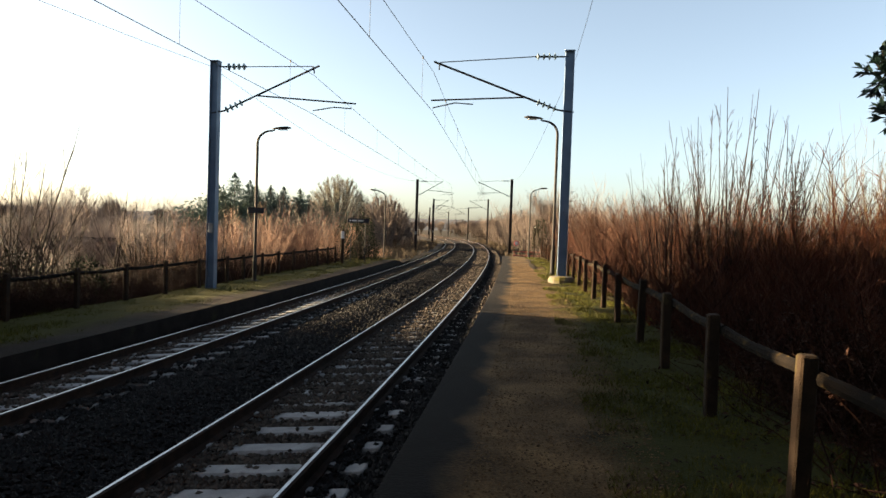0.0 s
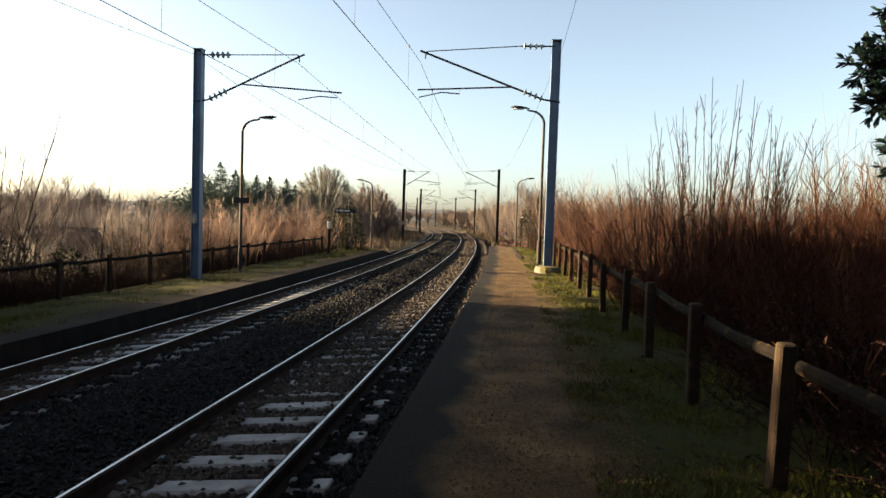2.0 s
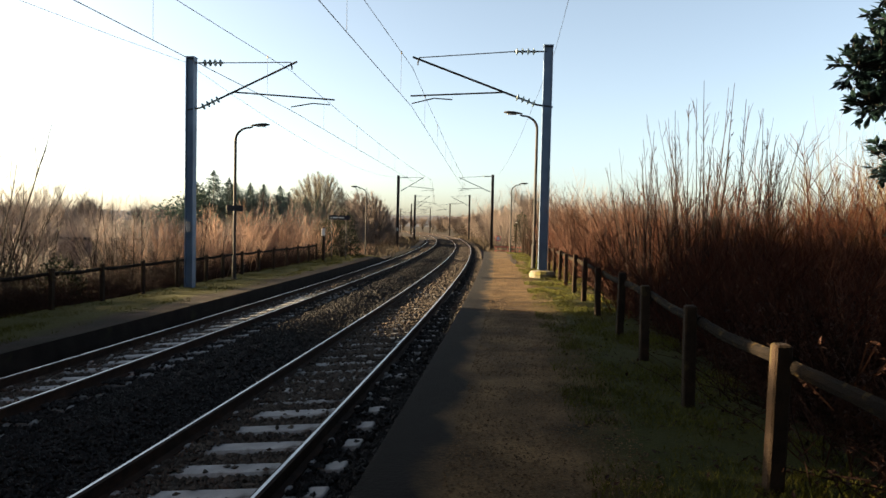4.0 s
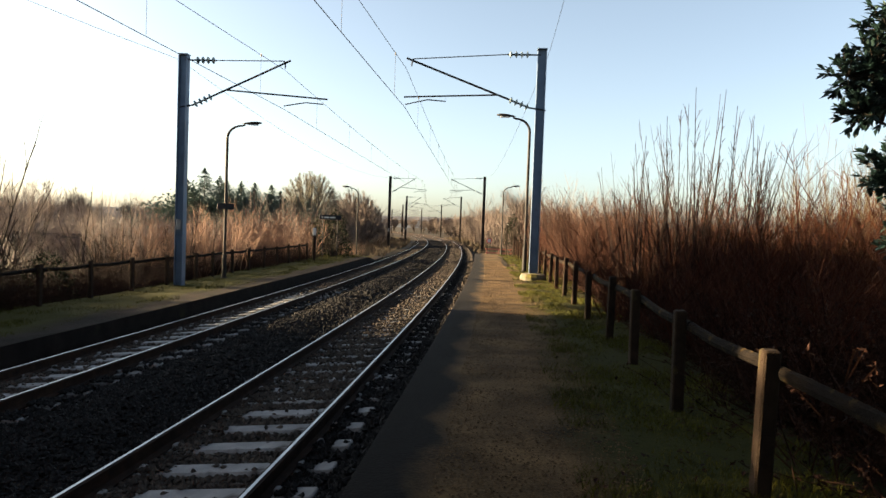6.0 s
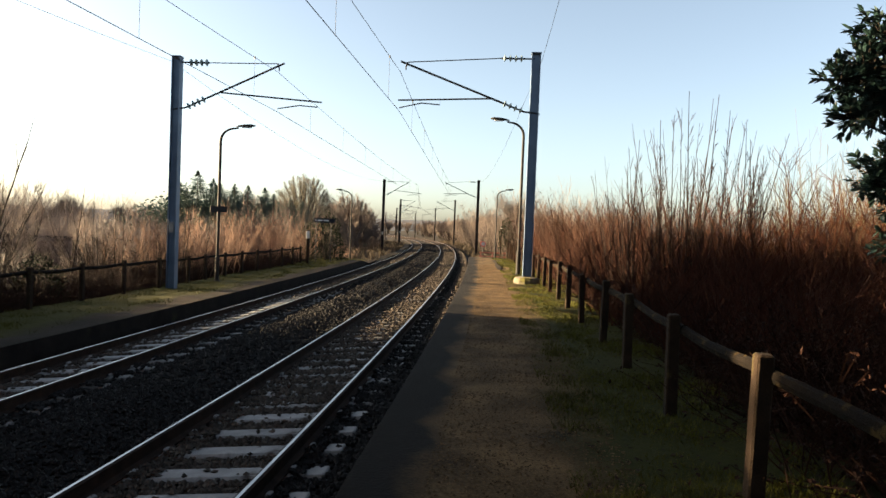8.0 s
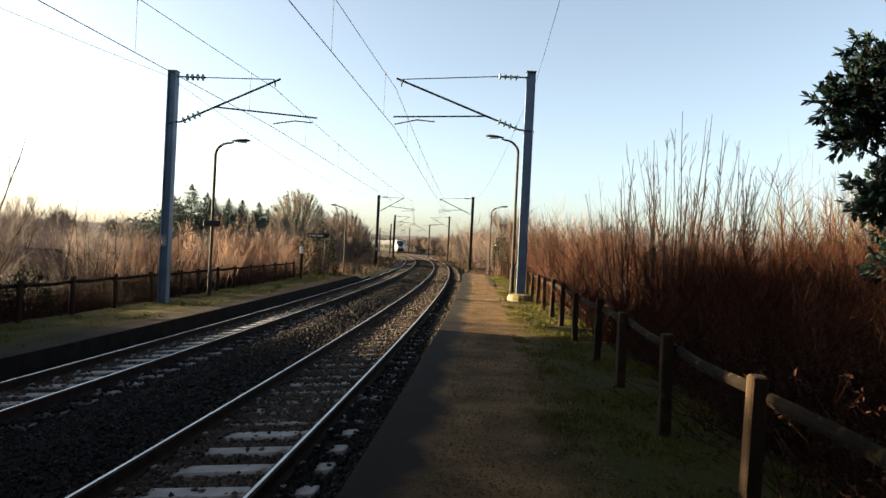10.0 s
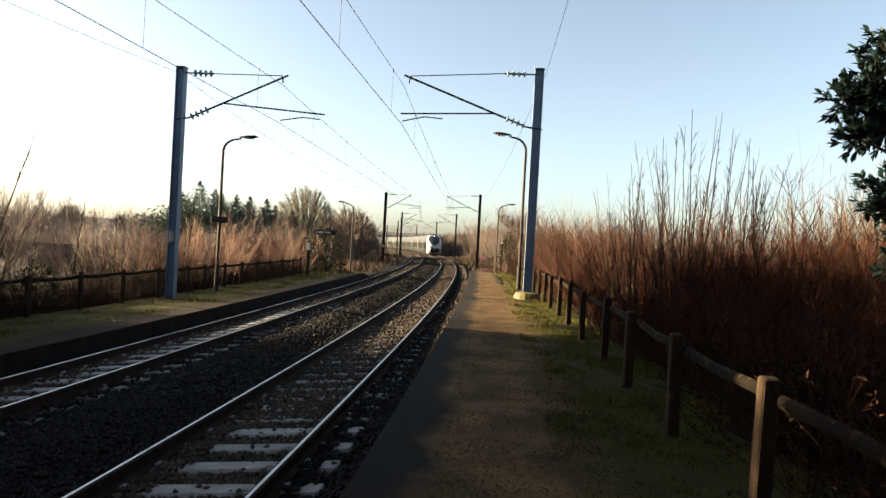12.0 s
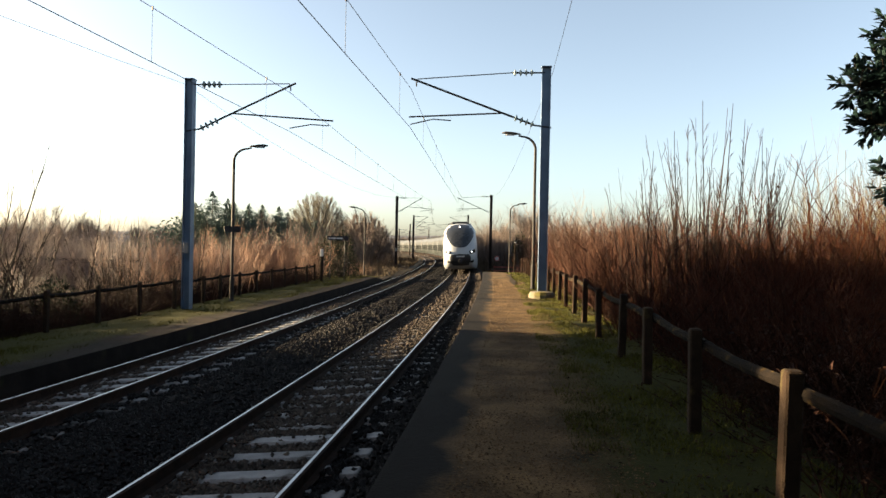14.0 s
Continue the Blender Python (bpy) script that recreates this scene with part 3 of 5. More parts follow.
def build_marker_post():
    g = base_of("marker_post", pose(-7.72, 37.6, LEFT_Z), "pale timber post with a white plate at the fence end", "post")
    part("post", Shape().box(pose(0, 0, -0.2), 0.16, 0.16, 2.2, 0.015), POSTWOOD, g)
    part("plate", Shape().box(pose(0, -0.095, 1.5), 0.2, 0.025, 0.42, 0.01), WHITE, g, "white enamel plate")


def build_round_sign():
    g = base_of("round_sign", pose(4.2, 62.0, -1.1), "round white and red railway sign on a thin post", "sign")
    part("sign_post", Shape().rod([(0, 0, -0.2), (0, 0, 1.5)], 0.03, 0.03, 8, True), DARKSTEEL, g)
    q = pose(0, -0.06, 1.55, 90)
    part("disc", Shape().lathe(q, [(0.25, 0), (0.25, 0.03), (0.24, 0.035)], 18), RED, g)
    part("disc_face", Shape().lathe(q @ pose(0, 0, 0.036), [(0.18, 0), (0.18, 0.01)], 18), WHITE, g)


build_name_sign()
build_marker_post()
build_round_sign()


def build_barrier():
    g = base_of("barrier", pose(5.0, 60.0, -1.15, 0, 0, -4), "faded red low barrier beyond the platform end", "barrier")
    for x in (-1.1, 0.0, 1.1):
        part("barrier_post", Shape().box(pose(x, 0, -0.1), 0.07, 0.07, 1.0, 0.01), FADED, g)
    for z in (0.45, 0.8):
        part("barrier_rail", Shape().box(pose(0, -0.05, z), 2.5, 0.03, 0.11, 0.008), FADED, g)


def build_stake(x, y, z, h, label):
    g = base_of("stake", pose(x, y, z, 1.5, 0.8, 0), label, "stake")
    part("shaft", Shape().box(pose(0, 0, -0.2), 0.09, 0.09, h + 0.2, 0.012), POSTWOOD, g)
    part("cap", Shape().box(pose(0, 0, h), 0.11, 0.11, 0.05, 0.012), WHITE, g, "pale painted cap")


FADED = material("faded_red_paint", (0.16, 0.04, 0.035), (0.28, 0.10, 0.085), 0.7, 4, 40, 0.2)
build_barrier()
build_stake(-7.35, 45.0, -1.0, 1.25, "short pale stake beside the track")
build_stake(4.35, 46.0, -1.0, 2.9, "thin pale post beyond the platform end")
strip("worn_rut", 27.5, 36.5, 0.5, lambda s: [(3.02 + 0.05 * math.sin(s), 0.028 + top_near(s, 3.05)), (3.20 + 0.05 * math.sin(s * 1.3), 0.028 + top_near(s, 3.2))], EARTH, "dark worn rut in the platform", "rut")

# ---- train ----
TRAINWHITE = material("train_white_paint", (0.21, 0.22, 0.23), (0.27, 0.28, 0.295), 0.3, 1.0, 20, 0.02, spec=0.5)
TRAINSIDE = material("train_silver_paint", (0.016, 0.018, 0.0185), (0.024, 0.026, 0.0265), 0.4, 1.0, 20, 0.02, spec=0.4)
TRAINGREY = material("train_grey_paint", (0.006, 0.0065, 0.007), (0.018, 0.019, 0.02), 0.4, 1.5, 20, 0.02)
TRAINDARK = material("train_dark_bumper", (0.008, 0.009, 0.011), (0.022, 0.024, 0.028), 0.4, 1.5, 20, 0.02, spec=0.3)
TRAINBLACK = material("train_black_glass", (0.006, 0.007, 0.009), (0.02, 0.022, 0.025), 0.08, 2, 20, 0, spec=0.5)
SIDEGLASS = material("tinted_side_glass", (0.0015, 0.002, 0.002), (0.004, 0.005, 0.005), 0.5, 2, 20, 0, spec=0.05)
TRAINGREEN = material("train_green_grey_paint", (0.009, 0.012, 0.010), (0.016, 0.020, 0.016), 0.4, 1.5, 20, 0.02)
HEADLIGHT = glowing("headlight", (1.0, 0.97, 0.9), 0.3)
DIMLIGHT = glowing("dimmed_headlight", (1.0, 0.95, 0.85), 0.04)
CAR, WIDTH = 17.0, 2.85
LEAN = 0.045                        # the body rolls outwards on the canted curve


def section(y, k_w, z0, z1, sh=0.55):
    """A rounded car section: list of (x, z)."""
    w = WIDTH / 2 * k_w
    return [(-w * 0.93, z0), (-w, z0 + 0.35), (-w, z0 + (z1 - z0) * sh), (-w * 0.93, z0 + (z1 - z0) * 0.82), (-w * 0.70, z1 - 0.12), (-w * 0.35, z1),
            (w * 0.35, z1), (w * 0.70, z1 - 0.12), (w * 0.93, z0 + (z1 - z0) * 0.82), (w, z0 + (z1 - z0) * sh), (w, z0 + 0.35), (w * 0.93, z0)]


def loft(rings):
    sh = Shape()
    n = len(rings[0][1])
    for y, ring in rings:
        sh.v += [Vector((x, y, z)) for x, z in ring]
    for i in range(len(rings) - 1):
        for k in range(n):
            a, b = i * n + k, i * n + (k + 1) % n
            sh.f.append((a, a + n, b + n, b))
    sh.f += [tuple(range(n)), tuple(reversed(range((len(rings) - 1) * n, len(rings) * n)))]
    return sh


def rim_table():
    ring = section(0, 1.0, 0.30, 4.15)
    pts = []
    for (x0, z0), (x1, z1) in zip(ring, ring[1:] + ring[:1]):
        for k in range(20):
            x, z = x0 + (x1 - x0) * k / 20, z0 + (z1 - z0) * k / 20 - 2.15
            pts.append((math.atan2(z, x), math.hypot(x, z)))
    return sorted(pts)


RIM = rim_table()


def depth(x, z):
    """How far the nose lies behind its tip at a place of the front view."""
    r = math.hypot(x, z - 2.15)
    k = min(r / float(np.interp(math.atan2(z - 2.15, x), [p[0] for p in RIM], [p[1] for p in RIM], period=2 * math.pi)), 1.0)
    back = float(np.interp(z, [0.3, 0.9, 1.6, 2.1, 2.7, 3.3, 3.8, 4.2], [0.20, 0.03, 0.0, 0.14, 0.50, 0.98, 1.45, 1.9]))
    return back + 0.22 * (x / 1.42) ** 2 + 0.85 * k ** 5


def nose_shape(h):
    sh = Shape()
    n, rings = 40, 10
    rim = [(2 * math.pi * i / n, float(np.interp(2 * math.pi * i / n, [p[0] for p in RIM], [p[1] for p in RIM], period=2 * math.pi))) for i in range(n)]
    for r in range(1, rings + 1):
        k = r / rings
        for a, d in rim:
            x, z = math.cos(a) * d * k, 2.15 + math.sin(a) * d * k
            sh.v.append(Vector((x, -h + depth(x, z), z)))
    for a, d in rim:
        sh.v.append(Vector((math.cos(a) * d, -h + 3.6, 2.15 + math.sin(a) * d)))
    sh.v.append(Vector((0, -h + depth(0, 2.15), 2.15)))
    for r in range(rings):
        for i in range(n):
            a, b = r * n + i, r * n + (i + 1) % n
            sh.f.append((a, b, b + n, a + n))
    for i in range(n):
        sh.f.append((len(sh.v) - 1, (i + 1) % n, i))
    return sh


def build_car(lead):
    """A car in its own space: it runs towards -y, its middle at the origin on the rail heads."""
    c = base_of("train_car", Matrix(), "white and green-grey regional train car with dark windows" if not lead else "white regional train power car with black windscreen and grey bumper", "train car", "cars of the train")
    h = CAR / 2
    front = -h + (3.55 if lead else 0.45)
    rings = [] if lead else [(-h + 0.35, section(0, 0.97, 0.35, 4.05))]
    rings += [(front, section(0, 1.0, 0.30, 4.15)), (h - 0.45, section(0, 1.0, 0.30, 4.15)), (h - 0.35, section(0, 0.97, 0.35, 4.05))]
    if lead:
        part("nose", nose_shape(h), TRAINWHITE, c, "rounded white nose", True)
    part("car_body", loft(rings), TRAINSIDE, c)
    part("roof_edge", loft([(front, [(-1.0, 3.98), (-0.98, 4.17), (0.98, 4.17), (1.0, 3.98)]), (h - 0.5, [(-1.0, 3.98), (-0.98, 4.17), (0.98, 4.17), (1.0, 3.98)])]), TRAINSIDE, c, "pale grey roof")
    part("gangway", loft([(h - 0.36, section(0, 0.72, 0.6, 3.7)), (h + 0.36, section(0, 0.72, 0.6, 3.7))]), DARKSTEEL, c, "dark rubber gangway bellows")
    first = -h + (3.6 if lead else 1.2)
    w = WIDTH / 2
    for sx in (-1, 1):
        rows = np.arange(first, h - 1.5, 1.85)
        for i, y in enumerate(rows):
            if i % 4 == 2:
                door = part("door", Shape().box(pose(sx * (w + 0.006), y + 0.7, 0.55), 0.03, 1.35, 2.35, 0.01), TRAINGREEN, c, "green-grey sliding door")
                part("door_window", Shape().box(pose(sx * (w + 0.017), y + 0.7, 1.55), 0.03, 0.75, 0.95, 0.01), SIDEGLASS, door)
            else:
                part("window", Shape().box(pose(sx * (w + 0.004), y + 0.7, 1.28), 0.03, 1.62, 1.28, 0.01), SIDEGLASS, c)
        part("lower_panel", Shape().box(pose(sx * (w + 0.002), (first + h - 0.6) / 2, 0.55), 0.02, h - 0.6 - first, 0.62, 0.005), TRAINGREEN, c, "green-grey lower band")
    # roof gear
    for y, ln, hh in ((-3.2 if lead else -5.6, 2.4, 0.26), (0.4, 3.0, 0.30), (4.6, 2.6, 0.24)):
        part("roof_unit", Shape().box(pose(0, y, 4.12), 1.5, ln, hh, 0.08), TRAINGREY, c)
    for y in (-h + 3.2, h - 2.6):
        bg = part("bogie", Shape().box(pose(0, y, 0.34), 2.2, 2.6, 0.35, 0.06), DARKSTEEL, c)
        for dy in (-0.95, 0.95):
            for sx in (-HALF, HALF):
                q = pose(sx - 0.065, y + dy, 0.44, 0, 90, 0)
                part("wheel", Shape().lathe(q, [(0.44, 0), (0.44, 0.11), (0.40, 0.13), (0.12, 0.13)], 18), DARKSTEEL, bg)
    if lead:
        build_face(c, h)
    return c


def face_point(x, z, out=0.02):
    return Vector((x, -CAR / 2 + depth(x, z) - out, z))


def patch(outline, rings, out):
    """A curved panel that lies on the nose, from an outline of (x, z) shrunk towards its middle."""
    sh = Shape()
    cx, cz = sum(p[0] for p in outline) / len(outline), sum(p[1] for p in outline) / len(outline)
    n = len(outline)
    for r in range(rings):
        k = 1 - r / rings
        for x, z in outline:
            sh.v.append(face_point(cx + (x - cx) * k, cz + (z - cz) * k, out))
    sh.v.append(face_point(cx, cz, out))
    for r in range(rings - 1):
        for i in range(n):
            a, b = r * n + i, r * n + (i + 1) % n
            sh.f.append((a, b, b + n, a + n))
    for i in range(n):
        sh.f.append(((rings - 1) * n + i, (rings - 1) * n + (i + 1) % n, rings * n))
    return sh


def build_face(c, h):
    # windscreen: a rounded shield, wide above and narrow below
    half = [(0.0, 2.10), (0.34, 2.13), (0.60, 2.24), (0.88, 2.55), (1.10, 2.95), (1.19, 3.35), (1.08, 3.70), (0.80, 3.95), (0.42, 4.05), (0.0, 4.08)]
    out = half + [(-x, z) for x, z in half[-2:0:-1]]
    part("windscreen", patch(out, 9, 0.06), TRAINBLACK, c, "large black curved windscreen", True)
    part("bumper", patch([(-0.66, 0.62), (0.0, 0.58), (0.66, 0.62), (0.84, 0.95), (0.84, 1.36), (0.74, 1.52), (0.0, 1.56), (-0.74, 1.52), (-0.84, 1.36), (-0.84, 0.95)], 6, 0.08), TRAINDARK, c, "dark grey coupler cover")
    part("number_bar", patch([(-0.34, 1.30), (0.34, 1.30), (0.34, 1.42), (-0.34, 1.42)], 3, 0.10), TRAINWHITE, c, "pale bar of lettering that cannot be read")
    part("coupler", Shape().lathe(pose(0, -h - 0.12, 1.0, 90, 0, 0), [(0.18, -0.25), (0.18, 0.0), (0.12, 0.02)], 12), DARKSTEEL, c)
    for sx in (-1, 1):
        hl = part("headlight", patch([(sx * 0.72, 1.78), (sx * 1.22, 1.98), (sx * 1.26, 1.66), (sx * 0.80, 1.55)], 4, 0.07), TRAINBLACK, c, "dark headlight housing")
        p = face_point(sx * 0.93, 1.73, 0.11)
        part("headlight_bulb", Shape().lathe(Matrix.Translation(p) @ pose(0, 0, 0, 90), [(0.055, -0.02), (0.055, 0.01), (0.035, 0.03)], 12), HEADLIGHT if sx > 0 else DIMLIGHT, hl)
        part("skirt_light", patch([(sx * 0.80, 0.95), (sx * 1.10, 1.05), (sx * 1.08, 0.85), (sx * 0.84, 0.78)], 2, 0.03), TRAINGREY, c)
    p = face_point(0, 3.86, 0.10)
    part("top_light", Shape().lathe(Matrix.Translation(p) @ pose(0, 0, 0, 70), [(0.08, -0.02), (0.08, 0.01), (0.05, 0.03)], 12), HEADLIGHT, c)
    wp = face_point(0.05, 2.3, 0.05)
    part("wiper", Shape().rod([wp, face_point(-0.35, 2.75, 0.05)], 0.02, 0.015, 5, True), DARKSTEEL, c)


lead_car = build_car(True)
trail = build_car(False)
train = [lead_car, trail] + [copy_thing(trail, Matrix()) for _ in range(10)]


def motions():
    """The train runs towards the platform on the near track; each car follows the curve."""
    for i, car in enumerate(train):
        rows = []
        for k in range(0, 57):
            t = k * 0.25
            nose = 53.0 + 38.0 * (14.0 - t)
            mid = nose + CAR / 2 + i * CAR
            a, b = on_rail(mid - 5.3, 0), on_rail(mid + 5.3, 0)
            d = b - a
            yaw = math.atan2(-d.x, d.y)
            m = Matrix.Translation((a + b) / 2) @ Matrix.Rotation(yaw, 4, "Z") @ Matrix.Rotation(-LEAN, 4, "Y")
            rows.append((t, m))
        walk(car, rows)


# ---- plants ----
def bent(rnd, p, d, length, segs, wander, lift=0.0):
    """A wandering line that starts at p towards d."""
    pts = [p]
    for _ in range(segs):
        d = (d + Vector((rnd.uniform(-wander, wander), rnd.uniform(-wander, wander), rnd.uniform(-wander, wander) + lift))).normalized()
        p = p + d * (length / segs)
        pts.append(p)
    return pts


def shrub_shape(seed, stems, height, spread, thick, twigs, fan=0.35, fine=0.35, wild=0.09, steep=0.0):
    """A bare many-stemmed shrub: stems fan out from the ground, each with side twigs that fork again."""
    rnd = random.Random(seed)
    sh, tws = Shape(), Shape()
    for _ in range(stems):
        a, r = rnd.uniform(0, 2 * math.pi), spread * rnd.random() ** 0.7
        p = Vector((math.cos(a) * r, math.sin(a) * r, -0.15))
        out = Vector((math.cos(a), math.sin(a), 0)) * fan * rnd.uniform(0.2, 1.2)
        h = height * rnd.uniform(0.55, 1.0)
        pts = bent(rnd, p, (out + Vector((0, 0, 1))).normalized(), h, 6, wild, 0.03)
        r0 = thick * rnd.uniform(0.6, 1.1)
        sh.rod(pts, r0, r0 * 0.22, 3)
        for _ in range(twigs):
            k = rnd.uniform(0.25, 0.95)
            i = min(int(k * 6), 5)
            q = pts[i].lerp(pts[i + 1], k * 6 - i)
            b = rnd.uniform(0, 2 * math.pi)
            d = (Vector((math.cos(b), math.sin(b), 0)) * rnd.uniform(0.4, 0.9) + Vector((0, 0, rnd.uniform(0.5, 1.1)))).normalized()
            if steep:
                d = (d + Vector((0, 0, steep))).normalized()
            ln = h * fine * rnd.uniform(0.4, 1.0) * (1.15 - k * 0.6)
            tw = bent(rnd, q, d, ln, 3, 0.16, 0.06)
            tws.rod(tw, r0 * 0.38, r0 * 0.14, 3)
            if rnd.random() < 0.7:
                d2 = (d + Vector((rnd.uniform(-0.7, 0.7), rnd.uniform(-0.7, 0.7), 0.2 + steep * 0.6))).normalized()
                tws.rod(bent(rnd, tw[1], d2, ln * 0.55, 2, 0.15), r0 * 0.26, r0 * 0.12, 3)
    return sh, tws


def bramble_shape(seed, count, radius, height, leaves):
    """A tangled mound of arching canes with dead leaves."""
    rnd = random.Random(seed)
    sh, lf = Shape(), Shape()
    for _ in range(count):
        a, r = rnd.uniform(0, 2 * math.pi), radius * rnd.random() ** 0.6
        p = Vector((math.cos(a) * r, math.sin(a) * r, rnd.uniform(-0.1, height * 0.35)))
        d = Vector((rnd.uniform(-1, 1), rnd.uniform(-1, 1), rnd.uniform(0.3, 1.3))).normalized()
        ln = height * rnd.uniform(0.5, 1.1)
        pts = bent(rnd, p, d, ln, 4, 0.3, -0.07)
        sh.rod(pts, 0.009, 0.004, 3)
        for _ in range(leaves):
            q = pts[rnd.randrange(1, 5)]
            dd = Vector((rnd.uniform(-1, 1), rnd.uniform(-1, 1), rnd.uniform(-0.7, 0.7))).normalized()
            lf.leaf(q + dd * 0.02, dd, rnd.uniform(0.03, 0.075), rnd.uniform(0.02, 0.045), Vector((rnd.uniform(-1, 1), rnd.uniform(-1, 1), 1)))
    return sh, lf


def tree_shape(seed, height, trunk, crown, depth=4, kids=5, low=0.45):
    """A bare deciduous tree: limbs fork until fine twigs fill a rounded crown."""
    rnd = random.Random(seed)
    wood, fine = Shape(), Shape()

    def grow(p, d, ln, r, level):
        pts = bent(rnd, p, d, ln, 4 if level < 2 else 3, 0.08 + 0.03 * level, 0.03 + 0.05 * level)
        (wood if level < 2 else fine).rod(pts, r, r * 0.5, 6 if level == 0 else 4 if level == 1 else 3)
        if level >= depth:
            return
        for k in range(kids + (2 if level == 0 else 0)):
            u = rnd.uniform(0.35, 1.0) if level else rnd.uniform(low, 1.0)
            n = len(pts) - 1
            i = min(int(u * n), n - 1)
            q = pts[i].lerp(pts[i + 1], u * n - i)
            a = rnd.uniform(0, 2 * math.pi)
            side = Vector((math.cos(a), math.sin(a), rnd.uniform(-0.1, 0.5)))
            nd = (d * rnd.uniform(0.5, 1.0) + side * crown * rnd.uniform(0.5, 1.1)).normalized()
            grow(q, nd, ln * rnd.uniform(0.45, 0.7), r * 0.42, level + 1)

    grow(Vector((0, 0, -0.3)), Vector((0.02, 0, 1)), height * 0.46, trunk, 0)
    return wood, fine


def conifer_shape(seed, height, width):
    rnd = random.Random(seed)
    trunk = Shape().rod([(0, 0, -0.3), (0, 0, height)], 0.16, 0.02, 7)
    crown = Shape()
    for k in range(int(height * 70)):
        u = rnd.random() ** 1.15
        z = height * (0.06 + 0.93 * u)
        ln = width * (1 - u) ** 1.2 * rnd.uniform(0.4, 1.25) + 0.05
        a = rnd.uniform(0, 2 * math.pi)
        d = Vector((math.cos(a), math.sin(a), rnd.uniform(0.0, 0.45))).normalized()
        pts = bent(rnd, Vector((0, 0, z)), d, ln, 3, 0.12, -0.02)
        for q in pts[1:]:
            for _ in range(5):
                dd = (d + Vector((rnd.uniform(-0.9, 0.9), rnd.uniform(-0.9, 0.9), rnd.uniform(-0.5, 0.6)))).normalized()
                crown.leaf(q, dd, rnd.uniform(0.35, 0.65) * (1.15 - 0.95 * u), rnd.uniform(0.13, 0.24) * (1.1 - 0.85 * u), Vector((rnd.uniform(-1, 1), rnd.uniform(-1, 1), 1)))
    return trunk, crown


def plant(name, shapes, m, label, category, group=""):
    """A tree with its trunk and crown as parts."""
    g = base_of(name, m, label, category, group)
    for pname, sh, mat in shapes:
        part(pname, sh, mat, g)
    return g


def pair(shapes, mat):
    return shapes[0].mesh("stems", mat), shapes[1].mesh("twigs", mat)


def scatter(name, meshes, places, label, category, group):
    """Shrubs at their places, each with its stems and its twigs."""
    for i, (x, y, z, k, r) in enumerate(places):
        stems, twigs = meshes[i % len(meshes)]
        ob = new(name, stems)
        ob.matrix_basis = Matrix.LocRotScale((x, y, z), Euler((0, 0, r)), (k, k, k * (0.9 + 0.2 * ((i * 7) % 5) / 4)))
        tagged(ob, label, category, group)
        tw = new("crown", twigs)
        tw.parent = ob
        tagged(tw, "", "", "", "stuff")


def thicket(meshes, places, label):
    """Far scrub that nobody could count, in one thing."""
    g = tagged(new("scrub"), label, "scrub", "", "stuff")
    for i, (x, y, z, k, r) in enumerate(places):
        for me in meshes[i % len(meshes)]:
            ob = new("bush", me)
            ob.parent = g
            ob.matrix_basis = Matrix.LocRotScale((x, y, z), Euler((0, 0, r)), (k, k, k * (0.9 + 0.2 * ((i * 7) % 5) / 4)))


def spread(seed, n, s0, s1, o0, o1, z, k0, k1, grow=0.0):
    rnd = random.Random(seed)
    rows = []
    for i in range(n):
        s = s0 + (s1 - s0) * (i + rnd.random()) / n
        off = rnd.uniform(o0, o1)
        p = at(s, off)
        rows.append((p.x, p.y, z, rnd.uniform(k0, k1) * (1 + grow * (off - o0)), rnd.uniform(0, 6.28)))
    return rows


red = [pair(shrub_shape(10 + i, 44, 2.9, 1.1, 0.013, 12, 0.8, 0.42, 0.24), REDTWIG) for i in range(3)]
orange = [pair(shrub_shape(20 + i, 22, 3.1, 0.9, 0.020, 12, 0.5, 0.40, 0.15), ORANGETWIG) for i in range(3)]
rust = [pair(shrub_shape(60 + i, 48, 3.0, 1.1, 0.009, 13, 0.4, 0.30, 0.10, 0.5), RUSTTWIG) for i in range(2)]
pink = [pair(shrub_shape(25 + i, 44, 3.3, 1.1, 0.011, 11, 0.5, 0.42, 0.13), PINKTWIG) for i in range(2)]
brown = [pair(shrub_shape(30 + i, 30, 3.4, 0.9, 0.012, 10, 0.40, 0.40, 0.12), BROWNTWIG) for i in range(3)]
pale = [pair(shrub_shape(40 + i, 60, 4.4, 1.7, 0.010, 14, 0.16, 0.2, 0.06, 1.2), PALETWIG) for i in range(2)]
cane_meshes, leaf_meshes = [], []
for i in range(3):
    a, b = bramble_shape(50 + i, 300, 1.4, 1.6, 12)
    cane_meshes.append(a.mesh("canes", CANE))
    leaf_meshes.append(b.mesh("leaves", DEADLEAF))


def brambles(places, label):
    """A thicket that nobody could count, in one thing."""
    g = tagged(new("bramble_thicket"), label, "bramble", "", "stuff")
    for i, (x, y, z, k, r) in enumerate(places):
        m = Matrix.LocRotScale((x, y, z), Euler((0, 0, r)), (k, k, k))
        for nm, me in (("canes", cane_meshes[i % 3]), ("leaves", leaf_meshes[i % 3])):
            ob = new(nm, me)
            ob.parent, ob.matrix_basis = g, m


